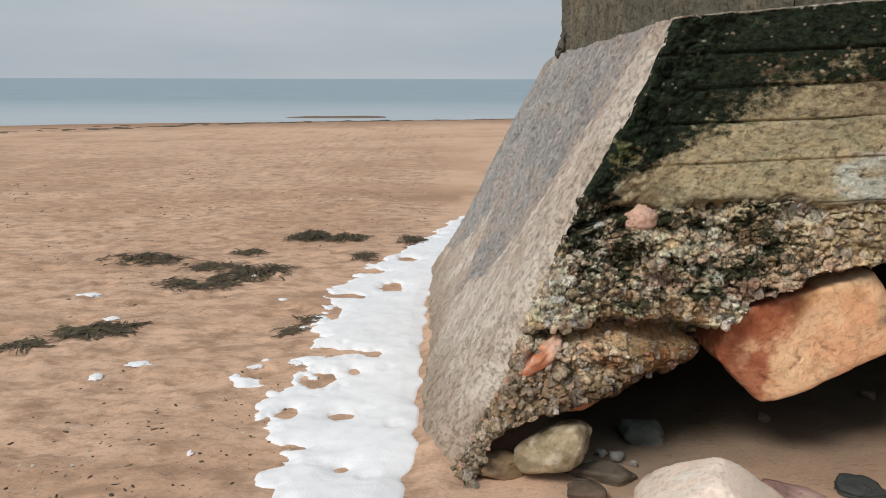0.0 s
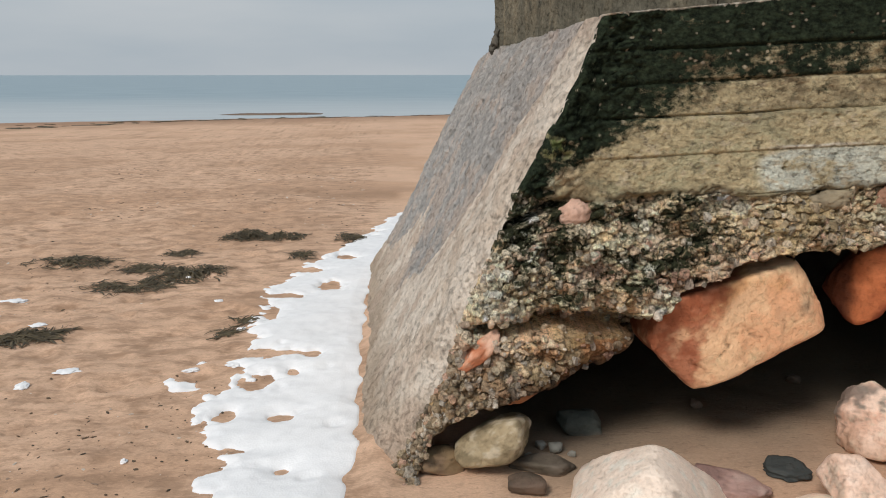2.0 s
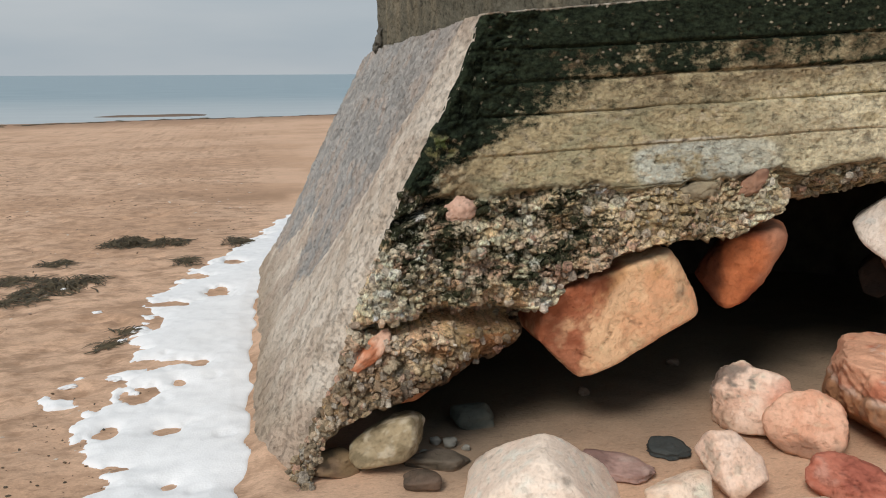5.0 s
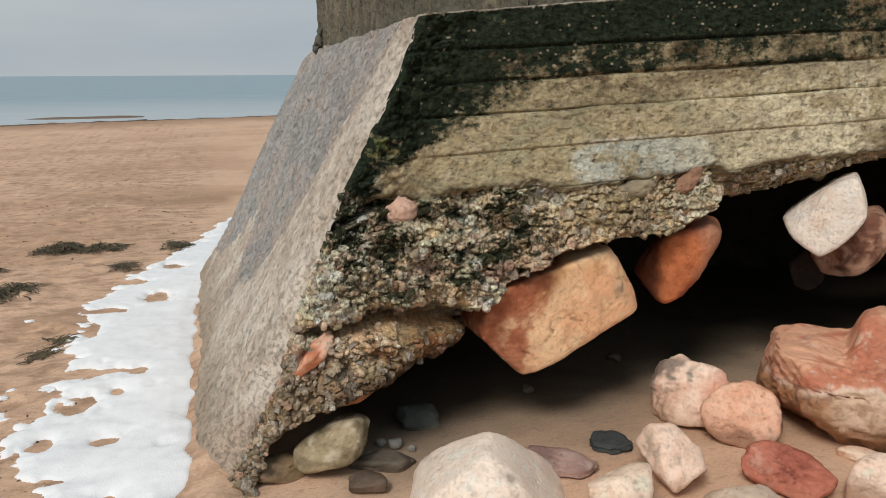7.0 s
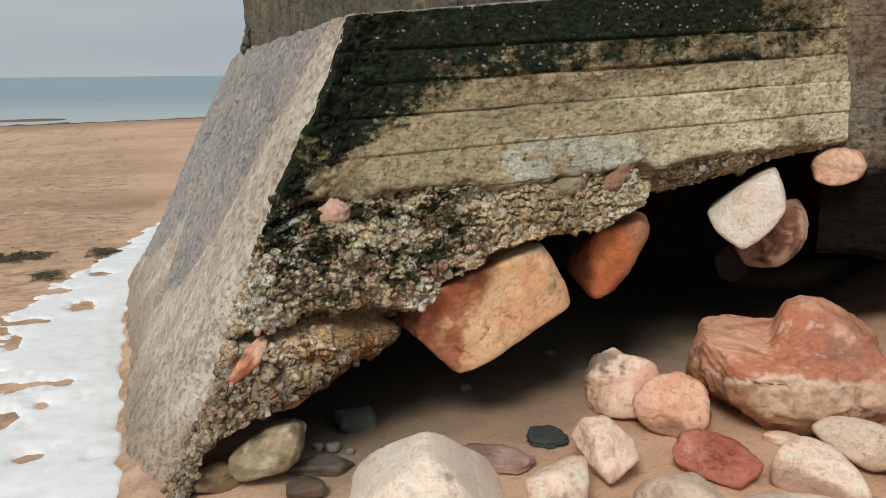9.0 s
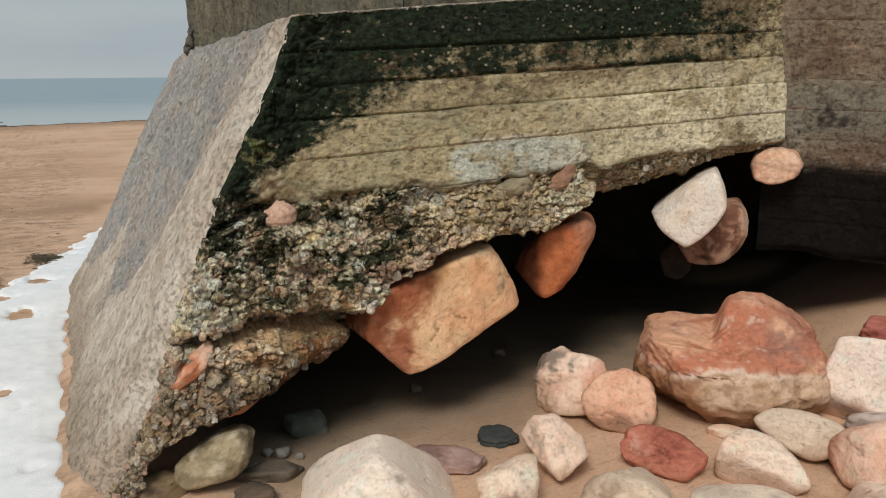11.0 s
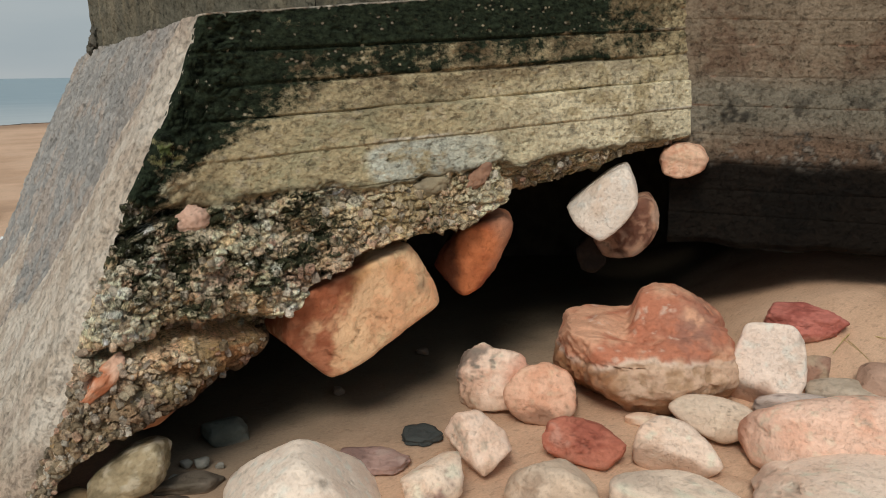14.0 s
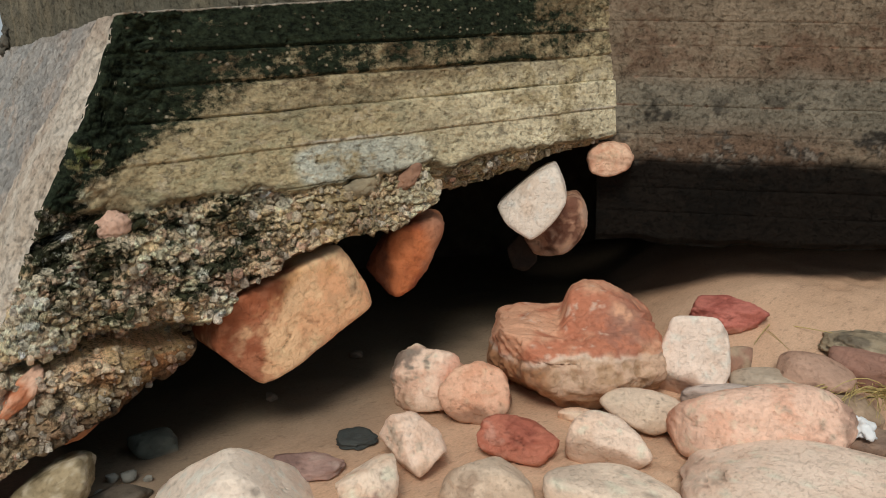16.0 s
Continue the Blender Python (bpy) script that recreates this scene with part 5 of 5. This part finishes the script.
# ---- foam ----
def foam():
    fx, fy = np.arange(-1.25, 0.30, 0.0115), np.concatenate([np.arange(2.30, 5.0, 0.0115), np.arange(5.0, 9.0, 0.02)])
    X, Y = [a.ravel() for a in np.meshgrid(fx, fy)]
    left = np.interp(Y, (2.3, 2.72, 2.80, 2.92, 3.04, 3.11, 3.27, 3.40, 3.62, 3.70, 3.93, 4.02, 4.12, 4.27, 4.45, 4.56, 5.02, 5.31, 5.47, 6.19, 6.7, 7.11, 7.58, 8.48, 9.0),
                     (-0.50, -0.66, -0.70, -0.66, -0.66, -0.76, -0.79, -0.91, -0.84, -0.76, -0.74, -0.84, -0.72, -0.77, -0.77, -0.84, -0.80, -0.84, -0.82, -0.64, -0.44, -0.25, -0.1, 0.15, 0.35))
    right = np.interp(Y, (2.3, 2.7, 3.0, 5.3, 5.7, 6.1, 7.2, 9.0), (-0.17, -0.14, -0.115, -0.105, -0.07, -0.02, 0.2, 0.6))
    wx = X + 0.05 * fbm(flat3(X, Y, 6.0), 2, 210)
    lobes = 0.035 * fbm(flat3(wx, Y, 5.0), 2, 200) + 0.035 * fbm(flat3(wx, Y, 13.0), 3, 201)
    f = np.minimum(X - left + 1.2 * lobes, (right - X) + 0.02 * fbm(flat3(X, Y, 8.0), 2, 204))
    for cx, cy, rx, ry in ((-0.61, 4.13, 0.15, 0.08), (-0.39, 4.10, 0.04, 0.05), (-0.62, 3.76, 0.075, 0.10), (-0.46, 3.87, 0.03, 0.035), (-0.71, 3.38, 0.045, 0.045), (-0.46, 3.36, 0.04, 0.035),
                           (-0.62, 3.03, 0.06, 0.02), (-0.40, 2.84, 0.018, 0.02), (-0.35, 5.58, 0.08, 0.10), (-0.70, 4.89, 0.035, 0.11), (-0.66, 5.35, 0.12, 0.05), (-0.55, 6.1, 0.08, 0.05), (-0.30, 6.5, 0.07, 0.06)):
        e = (np.sqrt(((X - cx) / rx) ** 2 + ((Y - cy) / ry) ** 2) - 1 + 0.7 * fbm(flat3(X, Y, 14.0), 3, 205)) * min(rx, ry)
        f = np.minimum(f, e)
    lace = 0.045 + 0.55 * (X - left) - 0.09 * step(vnoise(flat3(X, Y, 8.0, 0.8), 211) + 0.5 * vnoise(flat3(X, Y, 21.0), 212), 0.2, 0.8)
    f = np.minimum(f, lace)
    # a stray lobe and flecks beside the main patch
    isl = 0.05 - np.hypot((X + 0.97) / 1.6, (Y - 3.72) / 1.3 + 0.25 * (X + 0.97)) + 0.05 * fbm(flat3(X, Y, 14.0), 2, 206)
    f = np.maximum(f, isl)
    dips = sum(np.exp(-(((X - a) / 0.045) ** 2 + ((Y - b) / 0.045) ** 2) ** 2) for a, b in ((-0.21, 3.22), (-0.36, 3.38), (-0.50, 2.88), (-0.28, 2.75), (-0.3, 3.9)))
    h = 0.026 * np.sqrt(np.clip(f, 0, 0.09) / 0.09) + 0.004 * fbm(flat3(X, Y, 4.0), 2, 208) * (f > 0) + np.clip(f, -0.05, 0) * 1.2 - 0.016 * dips * (0.6 + 0.6 * vnoise(flat3(X, Y, 25.0), 207)) * (f > 0.02)
    Z = ground_z(X, Y) + h - 0.003
    faces = grid_faces(len(fy), len(fx))
    keep = f[faces].max(1) > -0.03
    co, _, fc = subset(np.stack([X, Y, Z], 1), None, faces[keep])
    ob = part_np("sea_foam", co, fc, M_FOAM)
    return tagged(ob, "thick white sea foam with holes on sand beside the bunker", "foam", kind="stuff")


foam()


def fleck(x, y, w, d, turn, seed):
    v, f = ICO[4]
    q = v.copy()
    q = q * (1 + 0.35 * fbm(v * 2.0 + seed, 3, seed))[:, None]
    q[:, 2] = np.clip(q[:, 2], -0.5, 1)
    g = float(ground_z(np.array([x]), np.array([y]))[0])
    ob = part_np("foam_fleck", q * np.array([w / 2, d / 2, 0.010]), f, M_FOAM)
    ob.matrix_world = pose(x, y, g + 0.002, 0, 0, turn)
    return tagged(ob, "small white fleck of foam on sand", "foam", "foam flecks")


for n, (x, y, w, d, a) in enumerate(((-1.61, 3.94, 0.13, 0.08, 20), (-1.76, 3.76, 0.06, 0.10, 10), (-2.50, 5.38, 0.16, 0.10, 0), (-0.95, 4.02, 0.05, 0.04, 0), (-0.78, 3.98, 0.09, 0.07, 15), (-2.1, 4.78, 0.10, 0.07, 0),
                                     (-0.85, 4.60, 0.05, 0.04, 0), (-1.10, 5.2, 0.06, 0.05, 0), (-1.95, 4.62, 0.05, 0.03, 0), (-0.99, 3.93, 0.10, 0.035, 20), (-1.02, 2.93, 0.025, 0.03, 0), (-1.45, 5.9, 0.05, 0.05, 0))):
    fleck(x, y, w, d, a, 300 + n)


# ---- seaweed and litter ----
def weed_clump(x, y, w, d, turn, strands, seed, height=0.05, label="dark tangled clump of dried seaweed on sand"):
    rng = np.random.RandomState(seed)
    cos, fs, n = [], [], 0
    for i in range(int(strands * 1.7)):
        r, a = rng.rand() ** 0.6 * (0.8 + 0.5 * rng.rand()), rng.rand() * 6.283
        cx, cy = r * math.cos(a) * w / 2, r * math.sin(a) * d / 2
        if vnoise(np.array([[cx * 9 + seed, cy * 9, 0.5]]), seed)[0] < -0.1:
            continue
        ang, bend, ln, wd = rng.normal(0, 0.8), rng.normal(0, 3.0), 0.05 + 0.13 * rng.rand(), 0.0018 + 0.0055 * rng.rand() ** 1.5
        z0, px, py = 0.6 * rng.rand() * height * max(0.1, 1 - r ** 2), cx, cy
        segs = 6
        for k in range(segs + 1):
            ww = wd * (0.35 + 0.65 * math.sin(3.14 * (k + 0.4) / (segs + 0.8)))
            zz = z0 * math.sin(3.14 * k / segs) + 0.004 + 0.006 * rng.rand()
            sx, sy = -math.sin(ang) * ww, math.cos(ang) * ww
            cos += [(px + sx, py + sy, zz), (px, py, zz + ww * 0.7), (px - sx, py - sy, zz)]
            if k < segs:
                b = n + 3 * k
                fs += [(b, b + 3, b + 4, b + 1), (b + 1, b + 4, b + 5, b + 2)]
            ang += bend * ln / segs * 4
            px, py = px + math.cos(ang) * ln / segs, py + math.sin(ang) * ln / segs
        n += 3 * (segs + 1)
    co = np.array(cos)
    g = float(ground_z(np.array([x]), np.array([y]))[0])
    c, s = math.cos(radians(turn)), math.sin(radians(turn))
    wx, wy = x + c * co[:, 0] - s * co[:, 1], y + s * co[:, 0] + c * co[:, 1]
    co[:, 2] += ground_z(wx, wy) - g
    ob = part_np("seaweed_clump", co, np.array(fs), M_WEED)
    ob.matrix_world = pose(x, y, g, 0, 0, turn)
    return tagged(ob, label, "seaweed", "stranded seaweed")


for n, (x, y, w, d, a, k, h) in enumerate(((-2.58, 6.45, 0.75, 0.32, -5, 330, 0.06), (-1.85, 5.72, 0.55, 0.42, 10, 260, 0.05), (-1.50, 6.02, 0.50, 0.40, 15, 300, 0.07), (-1.92, 6.25, 0.40, 0.25, 0, 120, 0.04),
                                           (-1.30, 7.45, 0.38, 0.36, 0, 260, 0.11), (-0.95, 7.40, 0.34, 0.34, 0, 220, 0.09), (-0.70, 6.58, 0.24, 0.22, 0, 90, 0.04), (-0.26, 7.25, 0.30, 0.40, 20, 150, 0.05),
                                           (-2.12, 4.52, 0.42, 0.17, 18, 200, 0.04), (-2.42, 4.26, 0.18, 0.10, 0, 70, 0.025), (-0.96, 4.53, 0.08, 0.09, 0, 30, 0.02), (-1.75, 6.75, 0.30, 0.30, 0, 70, 0.03),
                                           (-0.88, 4.75, 0.06, 0.12, 40, 18, 0.02))):
    weed_clump(x, y, w, d, a, k, 400 + n, h)


def litter():
    """Bits of shell, weed and grit strewn on the sand."""
    rng = np.random.RandomState(3)
    v, f = ICO[1]
    cos, cols, fs, n = [], [], [], 0
    tones = ((0.08, 0.06, 0.04), (0.12, 0.08, 0.05), (0.62, 0.55, 0.47), (0.30, 0.21, 0.15), (0.10, 0.075, 0.05))
    for i in range(2600):
        y = 2.2 + 11 * rng.rand() ** 1.6
        x = -0.62 * y + rng.rand() * (0.62 * y - 0.15)
        if vnoise(np.array([[x * 1.3, y * 0.9, 0.2]]), 77)[0] < -0.15 + 0.5 * rng.rand() - 0.25:
            continue
        r = (0.0022 + 0.007 * rng.rand() ** 3) * (0.6 + 0.12 * y)
        a = rng.rand() * 6.283
        q = v * np.array([r * (1 + 1.5 * rng.rand()), r, r * 0.4]) * (0.7 + 0.6 * rng.rand(len(v), 1))
        c, s = math.cos(a), math.sin(a)
        q = np.stack([x + c * q[:, 0] - s * q[:, 1], y + s * q[:, 0] + c * q[:, 1], q[:, 2]], 1)
        cos.append(q)
        cols.append(np.repeat(np.array(tones[rng.randint(5)])[None], len(v), 0))
        fs.append(f + n)
        n += len(v)
    co = np.concatenate(cos)
    co[:, 2] += ground_z(co[:, 0], co[:, 1]) + 0.001
    return tagged(part_np("beach_litter", co, np.concatenate(fs), M_STONE, None, np.concatenate(cols), smooth=False), "fine bits of weed, shell and grit on sand", "litter", kind="stuff")


litter()


def wrack_line():
    """Dark weed left along the last high water, and foam streaks by the shore."""
    rng = np.random.RandomState(13)
    v, f = ICO[2]
    cos, fs, n = [], [], 0
    for i in range(520):
        x = -22 + 34 * rng.rand()
        y = np.interp(x, (-22, -12.4, -10, -7.2, -3.9, 2.6, 12), (17.5, 22.1, 24, 26.5, 29.4, 31.5, 33)) + rng.normal(0, 0.18) + 2.2 * (rng.rand() < 0.2) * rng.rand()
        r = 0.02 + 0.06 * rng.rand() ** 3
        q = v * np.array([r * (2 + 3 * rng.rand()), r, r * 0.30]) * (0.7 + 0.6 * rng.rand(len(v), 1)) + np.array([x, y, 0])
        cos.append(q)
        fs.append(f + n)
        n += len(v)
    co = np.concatenate(cos)
    co[:, 2] += ground_z(co[:, 0], co[:, 1])
    return tagged(part_np("wrack_line", co, np.concatenate(fs), M_WEED), "dark line of stranded weed by the water", "seaweed", kind="stuff")


wrack_line()


def straw_tuft(x, y, count, seed, spread_x, label, lift=1.0):
    rng = np.random.RandomState(seed)
    cos, fs, n = [], [], 0
    for i in range(count):
        a, ln = rng.normal(-2.6, 0.5), 0.16 + 0.25 * rng.rand()
        px, py, pz = rng.normal(0, spread_x), rng.normal(0, spread_x), 0.0
        r = 0.0026 + 0.0018 * rng.rand()
        up = (0.25 + 0.5 * rng.rand()) * lift
        for k in range(6):
            t = k / 5
            cx, cy, cz = px + math.cos(a) * ln * t, py + math.sin(a) * ln * t, pz + ln * (up * t - 0.75 * up * t * t) + 0.004
            rr = r * (1 - 0.6 * t)
            cos += [(cx, cy - rr, cz), (cx + rr, cy + rr, cz), (cx, cy, cz + 1.6 * rr)]
            if k < 5:
                b = n + 3 * k
                fs += [(b, b + 1, b + 4, b + 3), (b + 1, b + 2, b + 5, b + 4), (b + 2, b, b + 3, b + 5)]
        n += 18
    ob = part_np("straw_tuft", np.array(cos), np.array(fs), M_STRAW)
    ob.matrix_world = pose(x, y, float(ground_z(np.array([x]), np.array([y]))[0]) + 0.05 * lift)
    return tagged(ob, label, "dry grass", "dry grass")


straw_tuft(3.50, 1.50, 60, 5, 0.07, "yellow dry grass stalks among the stones")
straw_tuft(3.55, 2.05, 5, 6, 0.05, "a few dry straws on sandy soil", 0.15)


def scrap():
    v, f = ICO[4]
    q = v * (1 + 0.5 * fbm(v * 2.2, 3, 91))[:, None] * np.array([0.10, 0.065, 0.035])
    q[:, 2] += 0.018 * np.sin(q[:, 0] * 60)
    ob = part_np("plastic_scrap", q, f, M_PAPER)
    ob.matrix_world = pose(3.08, 1.37, 0.10, 20, 10, 30)
    return tagged(ob, "crumpled white plastic scrap on the stones", "litter")


scrap()
